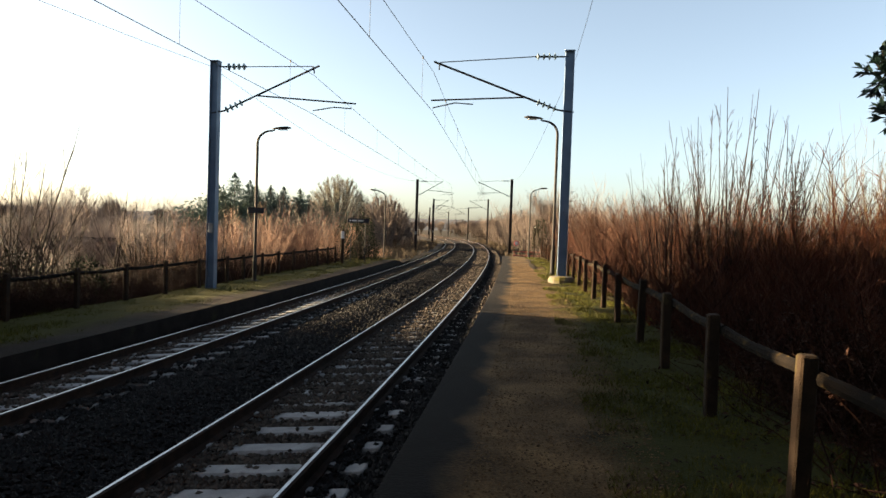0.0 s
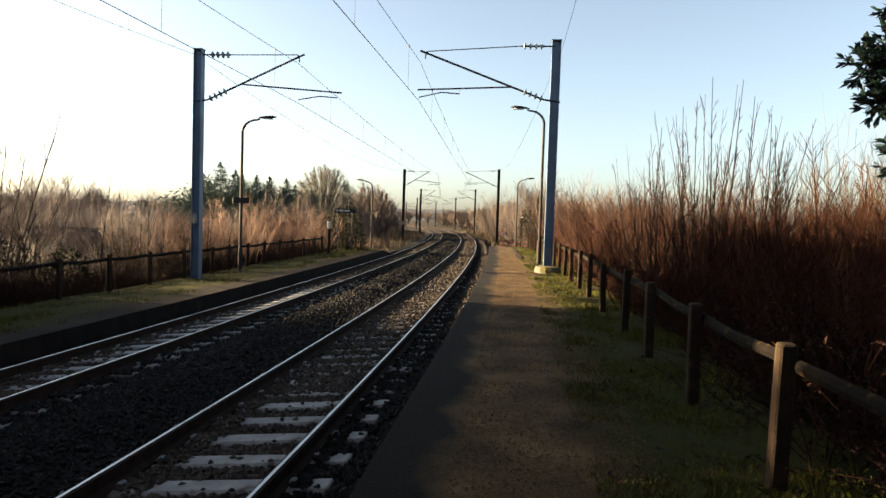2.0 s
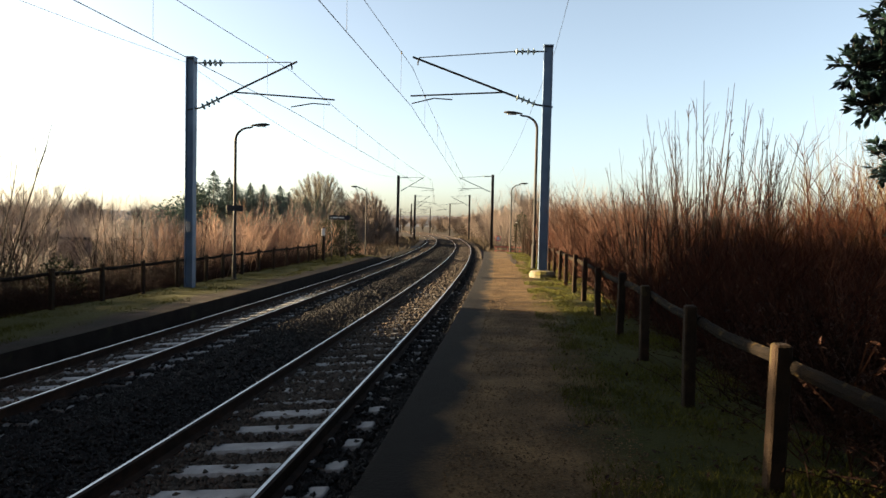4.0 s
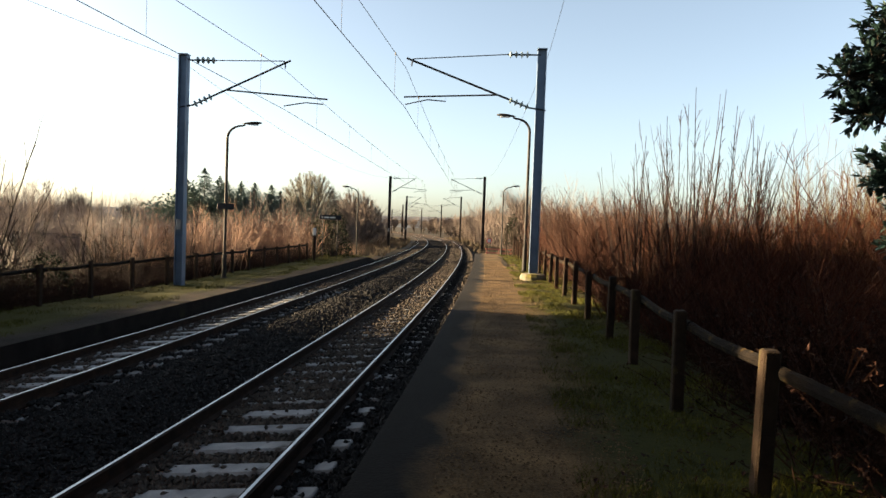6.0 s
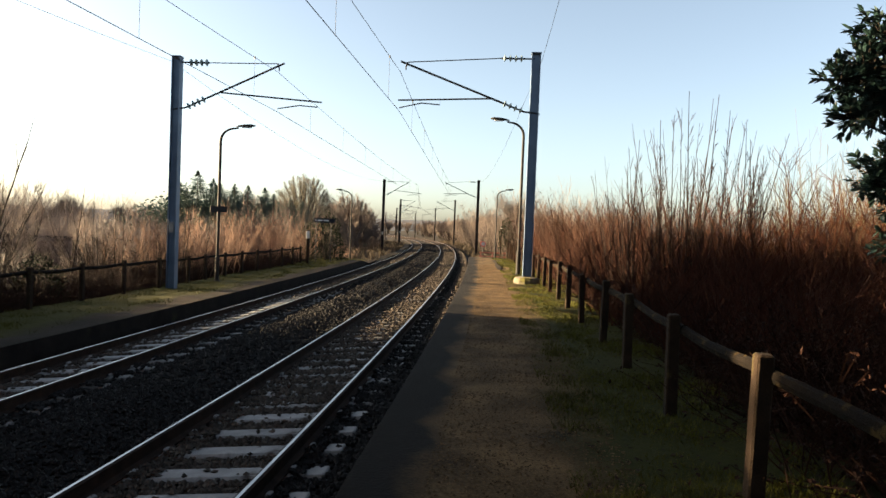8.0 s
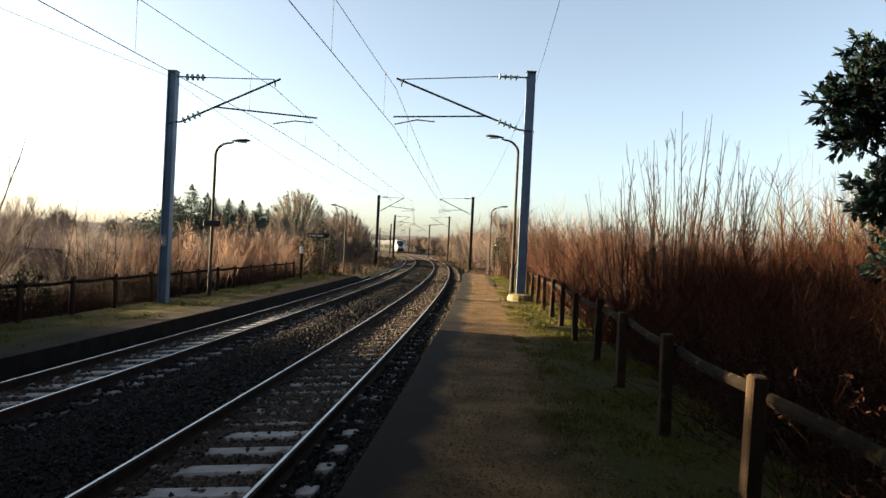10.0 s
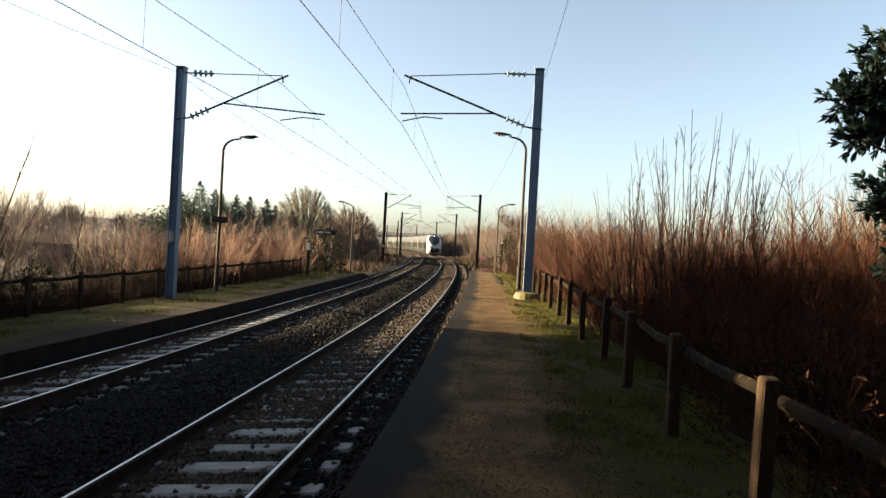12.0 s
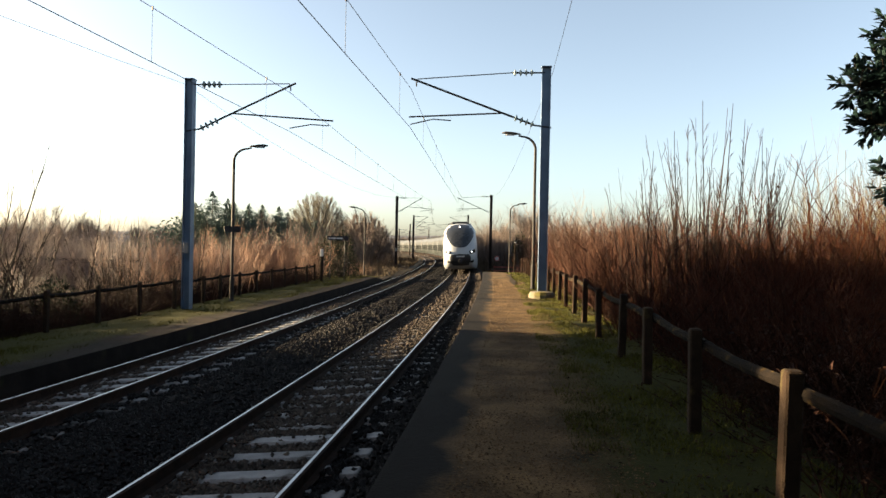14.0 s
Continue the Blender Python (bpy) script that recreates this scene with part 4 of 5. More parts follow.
# right of the fence
brambles(spread(1, 24, 2, 30, 5.6, 6.3, -0.45, 0.6, 0.8) + spread(2, 26, 2, 30, 6.8, 8.6, -0.6, 0.8, 1.05) + spread(66, 24, 3, 30, 8.6, 12, -0.8, 1.0, 1.3), "tangled dark bramble with dead reddish leaves beyond the fence")
scatter("shrub", red, spread(3, 38, 7.5, 40, 5.9, 8.2, -0.5, 0.82, 1.08) + spread(4, 28, 4.5, 28, 8, 11.5, -0.9, 1.0, 1.28) + spread(57, 9, 11, 16, 6.2, 10.5, -0.5, 1.05, 1.3) + spread(58, 14, 11, 18, 8.0, 12.5, -0.6, 1.15, 1.4), "bare reddish-brown shrub beyond the platform fence", "shrub", "shrubs beyond the platform fence")
scatter("shrub", rust, spread(5, 26, 5, 40, 10.5, 16, -1.0, 0.95, 1.2) + spread(56, 16, 10, 17, 9.0, 14.0, -0.7, 1.0, 1.2), "bare rusty brown shrub in a thicket", "shrub", "shrubs beyond the platform fence")
scatter("shrub", pink, spread(55, 22, 16, 36, 5.7, 8.0, -0.5, 1.0, 1.25), "bare pinkish-brown shrub lit by low sun beside the fence", "shrub", "shrubs beyond the platform fence")
scatter("shrub", pale, spread(6, 40, 12, 23, 12.5, 21, -1.1, 1.15, 1.45), "tall pale straw-coloured bare shrub lit by the sun", "shrub", "pale thicket")

# left of the far fence
L = -GAP
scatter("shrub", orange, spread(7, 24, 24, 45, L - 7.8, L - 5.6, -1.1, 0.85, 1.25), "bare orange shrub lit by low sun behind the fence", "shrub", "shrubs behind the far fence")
scatter("shrub", brown, spread(8, 22, 14, 27, L - 9.5, L - 5.6, -1.2, 0.5, 0.85), "bare brown shrub in the scrub behind the fence", "shrub", "shrubs behind the far fence")
brambles(spread(10, 50, 11, 40, L - 6.6, L - 5.3, -1.05, 0.5, 0.75), "low dark bramble under the far fence")
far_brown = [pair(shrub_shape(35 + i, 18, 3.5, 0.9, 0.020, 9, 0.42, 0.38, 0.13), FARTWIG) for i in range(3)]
hazy = [pair(shrub_shape(135 + i, 16, 3.4, 1.0, 0.017, 10, 0.5, 0.42, 0.15), HAZETWIG) for i in range(3)]
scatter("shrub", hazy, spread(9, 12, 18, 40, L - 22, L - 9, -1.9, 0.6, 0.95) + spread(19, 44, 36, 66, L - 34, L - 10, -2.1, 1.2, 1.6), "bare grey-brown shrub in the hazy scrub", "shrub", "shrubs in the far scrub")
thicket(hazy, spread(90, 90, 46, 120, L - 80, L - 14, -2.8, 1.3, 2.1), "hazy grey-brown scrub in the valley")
# tall belt along the lane, beside and behind the viewer, added for dappled shade
scatter("shrub", brown, spread(11, 8, 11, 16, L - 9, L - 6.5, -1.4, 0.95, 1.2) + spread(14, 16, 10.3, 14.2, L - 11.5, L - 8, -1.4, 1.45, 1.75) + spread(15, 9, 4.0, 6.2, L - 9.5, L - 8, -1.4, 1.4, 1.7), "tall bare brown shrub, added mostly out of view for dappled shade", "shrub", "tall shrubs along the lane")


def sapling(x, y, z, height, seed, lean=0.0, thick=0.017):
    """A straight young tree with steep side shoots."""
    rnd = random.Random(seed)
    g = base_of("sapling", pose(x, y, z, 0, 0, rnd.uniform(0, 360)), "slender bare sapling rising above the scrub", "sapling", "saplings in the scrub")
    stem, tw = Shape(), Shape()
    pts = bent(rnd, Vector((0, 0, -0.1)), Vector((rnd.uniform(-0.06, 0.06) + lean, rnd.uniform(-0.06, 0.06), 1)).normalized(), height, 9, 0.035, 0.02)
    stem.rod(pts, thick, thick * 0.25, 5)
    for k in range(12):
        u = 0.30 + 0.62 * k / 12
        i = min(int(u * 9), 8)
        q = pts[i].lerp(pts[i + 1], u * 9 - i)
        a = rnd.uniform(0, 6.28)
        d = (Vector((math.cos(a), math.sin(a), 0)) * rnd.uniform(0.2, 0.5) + Vector((0, 0, 1))).normalized()
        ln = rnd.uniform(0.3, 0.9) * (1.25 - u)
        t = bent(rnd, q, d, ln, 4, 0.09, 0.07)
        tw.rod(t, 0.006, 0.002, 3)
        for _ in range(2):
            d2 = (d + Vector((rnd.uniform(-0.6, 0.6), rnd.uniform(-0.6, 0.6), 0.2))).normalized()
            tw.rod(bent(rnd, t[rnd.randrange(1, 4)], d2, ln * 0.4, 2, 0.1), 0.006, 0.003, 3)
    part("stem", stem, STEMBARK, g)
    part("crown", tw, STEMBARK, g)


def sapling_clump(x, y, z, height, stems, seed, fan, spread_r, twigs=8, fine=0.14, steep=1.3):
    g = base_of("sapling_clump", pose(x, y, z), "clump of tall dark bare saplings above the scrub", "sapling", "saplings in the scrub")
    st, tw = shrub_shape(seed, stems, height, spread_r, 0.021, twigs, fan, fine, 0.04, steep)
    tagged(part("stem", st, STEMBARK, g), "", "", "", "stuff")
    part("crown", tw, STEMBARK, g)


for i, (x, y, h, n, fan, sp) in enumerate([(4.2, 13.2, 4.6, 24, 0.26, 0.5), (4.8, 12.9, 5.1, 28, 0.26, 0.45), (5.3, 13.0, 5.1, 28, 0.28, 0.45), (6.0, 12.9, 4.5, 22, 0.34, 0.45), (4.5, 14.6, 4.4, 20, 0.25, 0.6), (7.2, 13.2, 3.2, 14, 0.3, 0.5), (8.6, 13.5, 2.9, 12, 0.3, 0.5), (5.8, 14.5, 4.2, 20, 0.3, 0.6)]):
    sapling_clump(x, y, -0.6, h, n, 170 + i, fan, sp)
for i, (x, y, h) in enumerate([(6.0, 12.7, 4.6), (6.6, 12.9, 4.1), (5.5, 12.5, 4.9)]):
    sapling_clump(x, y, -0.6, h, 3, 210 + i, 0.14, 0.2, 14, 0.36, 0.5)
for i, (x, y, h, n, fan, sp) in enumerate([(-11.6, 22.5, 3.7, 8, 0.45, 0.5), (-10.6, 25.5, 3.8, 9, 0.45, 0.5), (-13.5, 25.0, 4.2, 8, 0.45, 0.5), (-15.6, 23.0, 3.6, 7, 0.4, 0.5), (-17.5, 27.0, 3.6, 7, 0.4, 0.5)]):
    sapling_clump(x, y, -1.3, h, n, 190 + i, fan, sp)
for i, (x, y, top) in enumerate([(-11.0, 21.5, 2.3), (-12.1, 24.5, 2.6), (-10.4, 26.0, 3.0), (-9.9, 27.0, 2.8)]):
    sapling(x, y, -1.3, top + 1.3, 95 + i, 0.03)
for i, (x, y, h, lean) in enumerate([(3.75, 12.6, 4.3, -0.04), (4.35, 12.4, 4.6, 0.0), (4.85, 12.5, 5.25, 0.0), (5.0, 12.7, 5.3, 0.01), (5.45, 12.5, 4.9, 0.03), (5.9, 12.6, 4.6, 0.03), (6.35, 12.7, 4.4, 0.05), (7.9, 12.9, 3.6, 0.0), (-11.9, 20.5, 4.0, 0.05), (-9.7, 24.2, 3.8, 0.03)]):
    sapling(x, y, -0.6 if x > 0 else -1.3, h, 300 + i, lean, 0.02)


def leaning_sapling(x, y, z, tip, seed, thick):
    """A young tree bent to one side, with a few long shoots along its upper half."""
    rnd = random.Random(seed)
    g = base_of("sapling", pose(x, y, z), "leaning bare sapling behind the far fence", "sapling", "saplings in the scrub")
    end = Vector(tip) - Vector((x, y, z))
    pts = [Vector((end.x * (k / 8) ** 1.35, end.y * (k / 8) ** 1.35, -0.15 + (end.z + 0.15) * k / 8)) + Vector((rnd.uniform(-0.03, 0.03), rnd.uniform(-0.03, 0.03), 0)) * (k > 0) for k in range(9)]
    part("stem", Shape().rod(pts, thick, thick * 0.25, 6), GREYBARK, g)
    tw = Shape()
    for k in range(11):
        q = pts[2 + k // 2].lerp(pts[3 + k // 2], rnd.random())
        a = rnd.uniform(0, 6.28)
        d = (Vector((math.cos(a) * 0.5, math.sin(a) * 0.5, 1)) + end.normalized() * 0.4).normalized()
        t = bent(rnd, q, d, rnd.uniform(0.5, 1.2), 4, 0.1, 0.06)
        tw.rod(t, thick * 0.32, thick * 0.12, 3)
        tw.rod(bent(rnd, t[2], (d + Vector((rnd.uniform(-0.6, 0.6), rnd.uniform(-0.6, 0.6), 0.2))).normalized(), 0.4, 2, 0.1), thick * 0.2, thick * 0.1, 3)
    part("crown", tw, GREYBARK, g)


for i, (x, y, tip, thick) in enumerate([(-11.7, 16.1, (-10.75, 16.7, 3.55), 0.036), (-12.0, 16.4, (-11.6, 16.7, 3.0), 0.028), (-12.3, 16.5, (-12.2, 16.8, 3.3), 0.026), (-11.5, 16.4, (-10.6, 17.0, 2.2), 0.024), (-13.0, 17.2, (-13.1, 17.6, 3.4), 0.026)]):
    leaning_sapling(x, y, -1.3, tip, 340 + i, thick)


# ---- evergreen laurel ----
def broad_leaf(sh, p, d, length, width, rnd):
    up = Vector((rnd.uniform(-0.5, 0.5), rnd.uniform(-0.5, 0.5), 1))
    side = d.cross(up).normalized() * width / 2
    nrm = side.cross(d).normalized()
    b = len(sh.v)
    sh.v += [p, p + d * length * 0.3 + side * 0.85 + nrm * width * 0.12, p + d * length * 0.65 + side + nrm * width * 0.1, p + d * length - nrm * width * 0.1,
             p + d * length * 0.65 - side + nrm * width * 0.1, p + d * length * 0.3 - side * 0.85 + nrm * width * 0.12]
    sh.f += [(b, b + 1, b + 2, b + 3), (b, b + 3, b + 4, b + 5)]


def build_laurel():
    rnd = random.Random(8)
    g = base_of("laurel_tree", pose(5.35, 6.75, -0.6), "dark green evergreen laurel with glossy leaves", "tree")
    wood, leaves = Shape(), Shape()
    trunk = [Vector((0, 0, -0.2)), Vector((0.05, 0.02, 1.2)), Vector((-0.05, 0, 2.6)), Vector((-0.1, 0, 4.2))]
    wood.rod(trunk, 0.09, 0.03, 7)
    lobes = [(4.40, 6.5, 3.78, 0.30, 26), (4.28, 6.5, 3.40, 0.36, 40), (4.02, 6.5, 3.30, 0.24, 22), (4.12, 6.45, 2.92, 0.22, 20), (4.5, 6.6, 3.1, 0.36, 34), (4.95, 6.7, 3.5, 0.65, 80), (5.6, 6.8, 3.4, 0.8, 90),
             (4.52, 6.5, 2.36, 0.34, 40), (4.42, 6.45, 2.26, 0.22, 20), (5.1, 6.7, 2.3, 0.55, 70), (5.5, 6.8, 2.6, 0.8, 80), (5.0, 6.7, 1.7, 0.4, 30), (5.3, 6.8, 4.2, 0.5, 40)]
    base = Vector((5.35, 6.75, -0.6))
    for x, y, z, r, n in [(a, b, c, e, 2 * k) for a, b, c, e, k in lobes]:
        c = Vector((x, y, z)) - base
        j = trunk[1].lerp(trunk[2], rnd.random()) if c.z < 3.2 else trunk[2].lerp(trunk[3], rnd.random())
        wood.rod([j, j.lerp(c, 0.5) + Vector((0, 0, -0.06)), c], 0.028, 0.012, 5)
        for _ in range(n):
            v = Vector((rnd.gauss(0, 1), rnd.gauss(0, 1), rnd.gauss(0, 1))).normalized()
            e = c + v * r * rnd.random() ** 0.45
            wood.rod([c, c.lerp(e, 0.6) + Vector((0, 0, -0.02)), e], 0.008, 0.004, 3)
            out = (v + Vector((-0.35, 0, 0.25))).normalized()
            for k in range(7):
                d = (out + Vector((rnd.uniform(-0.9, 0.9), rnd.uniform(-0.9, 0.9), rnd.uniform(-0.8, 0.8)))).normalized()
                broad_leaf(leaves, e - out * 0.02 * k * 0.6, d, rnd.uniform(0.08, 0.125), rnd.uniform(0.038, 0.054), rnd)
    # unseen extra crown, added high over the fence and the verge to block sky
    for x, y, z, r in ((6.6, 5.0, 4.7, 1.4), (7.6, 7.0, 4.6, 1.5), (5.2, 3.2, 5.0, 1.2), (3.2, 5.0, 6.3, 1.2), (2.8, 6.6, 7.1, 1.3), (4.6, 7.2, 7.0, 1.3), (1.7, 5.2, 6.7, 1.2), (6.2, 6.4, 6.6, 1.5), (4.6, 4.6, 6.4, 1.3), (1.6, 3.4, 6.0, 1.1), (3.4, 3.2, 5.8, 1.2)):
        c = Vector((x, y, z)) - base
        wood.rod([trunk[3], trunk[3].lerp(c, 0.5) + Vector((0, 0, 0.25)), c], 0.045, 0.02, 5)
        for _ in range(110):
            v = Vector((rnd.gauss(0, 1), rnd.gauss(0, 1), rnd.gauss(0, 1))).normalized()
            e = c + v * r * rnd.random() ** 0.45
            for k in range(5):
                d = (v + Vector((rnd.uniform(-0.9, 0.9), rnd.uniform(-0.9, 0.9), rnd.uniform(-0.8, 0.8)))).normalized()
                broad_leaf(leaves, e, d, rnd.uniform(0.16, 0.24), rnd.uniform(0.08, 0.11), rnd)
    part("trunk", wood, GREYBARK, g)
    part("crown", leaves, LAUREL, g)


build_laurel()


# ---- trees ----
def build_tree(seed, x, y, z, height, trunk, crown, mat, label, depth=4, kids=5, group="", low=0.45):
    w, f = tree_shape(seed, height, trunk, crown, depth, kids, low)
    return plant("tree", [("trunk", w, GREYBARK), ("crown", f, mat)], pose(x, y, z, 0, 0, seed * 40), label, "tree", group)


def dome_shape(seed, limbs, radius, low, top):
    """A bare tree with a broad rounded crown: limbs rise in arcs to a dome and end in upright twigs."""
    rnd = random.Random(seed)
    st, tw = Shape(), Shape()
    for i in range(limbs):
        a, u = i * 2.39996 + rnd.uniform(-0.3, 0.3), ((i + 0.5) / limbs) ** 0.62
        e = Vector((math.cos(a) * radius * math.sin(u * 1.62), math.sin(a) * radius * math.sin(u * 1.62), low + (top - low) * max(math.cos(u * 1.5), 0.02)))
        e *= rnd.uniform(0.86, 1.03)
        p = Vector((0, 0, low * rnd.uniform(0.45, 1.0)))
        mid = p.lerp(e, 0.45) + Vector((rnd.uniform(-0.4, 0.4), rnd.uniform(-0.4, 0.4), rnd.uniform(0.0, 0.7)))
        pts = [p, p.lerp(mid, 0.5) + Vector((0, 0, 0.25)), mid, mid.lerp(e, 0.55) + Vector((0, 0, 0.35)), e]
        st.rod(pts, 0.07, 0.02, 4)
        out = (e - Vector((0, 0, low * 0.6))).normalized()
        for _ in range(64):
            k = rnd.uniform(0.3, 1.0) ** 0.7 * 4
            j = min(int(k), 3)
            q = pts[j].lerp(pts[j + 1], k - j)
            d = (out * 0.9 + Vector((rnd.uniform(-0.8, 0.8), rnd.uniform(-0.8, 0.8), rnd.uniform(0.0, 0.9)))).normalized()
            ln = rnd.uniform(0.25, 0.7)
            t = bent(rnd, q, d, ln, 3, 0.2, 0.05)
            tw.rod(t, 0.022, 0.008, 3)
            for _ in range(2):
                d2 = (d + Vector((rnd.uniform(-0.7, 0.7), rnd.uniform(-0.7, 0.7), rnd.uniform(-0.2, 0.5)))).normalized()
                tw.rod(bent(rnd, t[rnd.randrange(1, 3)], d2, ln * 0.6, 2, 0.12), 0.018, 0.008, 3)
    for _ in range(limbs * 17):              # fine twigs fill the crown out to its skin
        v = Vector((rnd.gauss(0, 1), rnd.gauss(0, 1), abs(rnd.gauss(0, 1)) * 1.1 - 0.15)).normalized()
        k = 0.55 + 0.43 * rnd.random() ** 0.6 + 0.05 * noise.noise(v * 4)
        q = Vector((v.x * radius * k, v.y * radius * k, low * 0.8 + max(v.z, -0.2) * (top - low * 0.8) * k))
        d = (v * 0.8 + Vector((rnd.uniform(-0.7, 0.7), rnd.uniform(-0.7, 0.7), rnd.uniform(-0.1, 0.8)))).normalized()
        t = bent(rnd, q, d, radius * rnd.uniform(0.06, 0.13), 2, 0.2)
        tw.rod(t, 0.020, 0.009, 3)
        tw.rod(bent(rnd, t[1], (d + Vector((rnd.uniform(-0.8, 0.8), rnd.uniform(-0.8, 0.8), rnd.uniform(-0.3, 0.5)))).normalized(), radius * 0.06, 2, 0.2), 0.014, 0.008, 3)
    return st, tw


big_st, big_tw = dome_shape(61, 170, 6.4, 3.2, 12.9)
plant("tree", [("trunk", Shape().rod([(0, 0, -0.5), (0.1, 0, 3.4)], 0.5, 0.32, 9), GREYBARK), ("limb", big_st, GREYBARK), ("crown", big_tw, OLIVETWIG)], pose(-23.3, 110, -3.0), "large rounded bare tree in the distance", "tree")
for i, (x, y, r, top, mat) in enumerate([(-9.7, 77.0, 2.5, 7.4, FARTWIG), (-12.6, 84.0, 2.8, 7.8, FARTWIG)]):
    st, tw = dome_shape(70 + i, 34, r, 1.6, top)
    plant("tree", [("trunk", Shape().rod([(0, 0, -0.5), (0.05, 0, 1.8)], 0.2, 0.13, 7), GREYBARK), ("limb", st, GREYBARK), ("crown", tw, mat)], pose(x, y, -2.2), "rounded bare tree with fine grey-brown twigs", "tree", "rounded trees by the line")
scrub_tree = build_tree(7, -17.2, 24.5, -1.7, 5.6, 0.06, 0.75, HAZETWIG, "small bare tree with fine pale twigs in the scrub", 3, 8, "small trees in the scrub", 0.3)
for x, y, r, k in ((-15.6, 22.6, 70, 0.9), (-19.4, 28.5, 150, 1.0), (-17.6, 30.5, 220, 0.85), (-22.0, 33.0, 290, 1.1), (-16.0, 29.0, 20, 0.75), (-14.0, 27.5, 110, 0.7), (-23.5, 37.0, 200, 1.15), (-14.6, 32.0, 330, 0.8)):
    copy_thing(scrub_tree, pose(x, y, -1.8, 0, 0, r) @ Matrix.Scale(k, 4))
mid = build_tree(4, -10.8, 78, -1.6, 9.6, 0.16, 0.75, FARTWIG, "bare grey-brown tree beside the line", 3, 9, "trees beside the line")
tall = build_tree(5, 7.5, 66, -1.3, 10.0, 0.16, 0.65, FARTWIG, "bare grey-brown tree beside the line", 3, 9, "trees beside the line")
# unseen trees, added on the left so their trunks throw bands across the platform
shadow_tree = build_tree(6, -14.0, 9.6, -1.6, 13.0, 0.17, 0.24, GREYBARK, "tall bare tree, added out of view to cast shadow bands", 3, 5, "trees beside the lane")
for x, y, r in ((-14.6, 12.4, 50), (-13.6, 7.6, 130), (-15.2, 11.1, 200), (-15.4, 14.2, 260), (-16.0, 8.6, 310)):
    copy_thing(shadow_tree, pose(x, y, -1.6, 0, 0, r))
rnd = random.Random(12)
for x, y in ((-16, 96), (-30, 104), (-17, 112), (-14, 125), (-17, 140), (-19, 118), (-28, 122), (-34, 110), (-13, 100)):
    copy_thing(mid, Matrix.Translation((x, y, -2.4)) @ pose(0, 0, 0, 0, 0, rnd.uniform(0, 360)))
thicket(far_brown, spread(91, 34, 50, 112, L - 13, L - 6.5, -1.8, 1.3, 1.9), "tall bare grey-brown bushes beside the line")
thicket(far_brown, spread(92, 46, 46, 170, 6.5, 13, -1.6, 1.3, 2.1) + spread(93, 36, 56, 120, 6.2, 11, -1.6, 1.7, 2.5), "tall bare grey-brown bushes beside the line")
for i in range(34):
    s = 52 + i * 6.2 + rnd.uniform(-2, 2)
    p = at(s, rnd.uniform(9.0, 19), -2.4 - 1.2 * rnd.random())
    copy_thing(tall if i % 2 else mid, Matrix.Translation(p) @ pose(0, 0, 0, 0, 0, rnd.uniform(0, 360)))
for i in range(44):
    p = at(110 + i * 5.2 + rnd.uniform(-2, 2), rnd.uniform(7.5, 22), -2.2)
    copy_thing(mid if i % 2 else tall, Matrix.Translation(p) @ pose(0, 0, 0, 0, 0, rnd.uniform(0, 360)))
for i in range(30):
    p = at(150 + i * 9, L - rnd.uniform(7, 26), -2)
    copy_thing(tall if i % 2 else mid, Matrix.Translation(p) @ pose(0, 0, 0, 0, 0, rnd.uniform(0, 360)))
for i in range(60):
    x, y = -150 + i * 2.4 + rnd.uniform(-2, 2), 92 + rnd.uniform(-20, 46)
    if x < -34:
        copy_thing(mid if i % 2 else tall, Matrix.Translation((x, y, -2.8)) @ pose(0, 0, 0, 0, 0, rnd.uniform(0, 360)))

cones = []
for i, (x, y, h, w) in enumerate([(-31.6, 78, 9.0, 3.0), (-26.8, 78, 8.8, 3.0), (-22, 79, 8.0, 3.0), (-33.5, 82, 8.6, 2.8), (-27, 84, 9.2, 2.8), (-23, 84, 8.6, 2.6), (-18, 84, 7.6, 2.6), (-30.3, 80, 10.6, 2.9), (-28.0, 79, 9.4, 2.4), (-26.0, 81, 9.6, 2.5), (-24.0, 80, 8.5, 2.4), (-22.4, 82, 8.3, 2.4), (-20.8, 80, 7.7, 2.4), (-19.2, 82, 7.8, 2.4), (-29.2, 84, 9.0, 2.6), (-32, 81, 8.2, 2.4), (-25, 83, 8.8, 2.6)]):
    t, c = conifer_shape(130 + i, h * (1.0 + 0.06 * math.sin(i * 2.7)), w * 2.9)
    plant("conifer", [("trunk", t, GREYBARK), ("crown", c, CONIFER)], pose(x, y, -2.7), "dark green conifer in a garden row", "tree", "garden conifers")


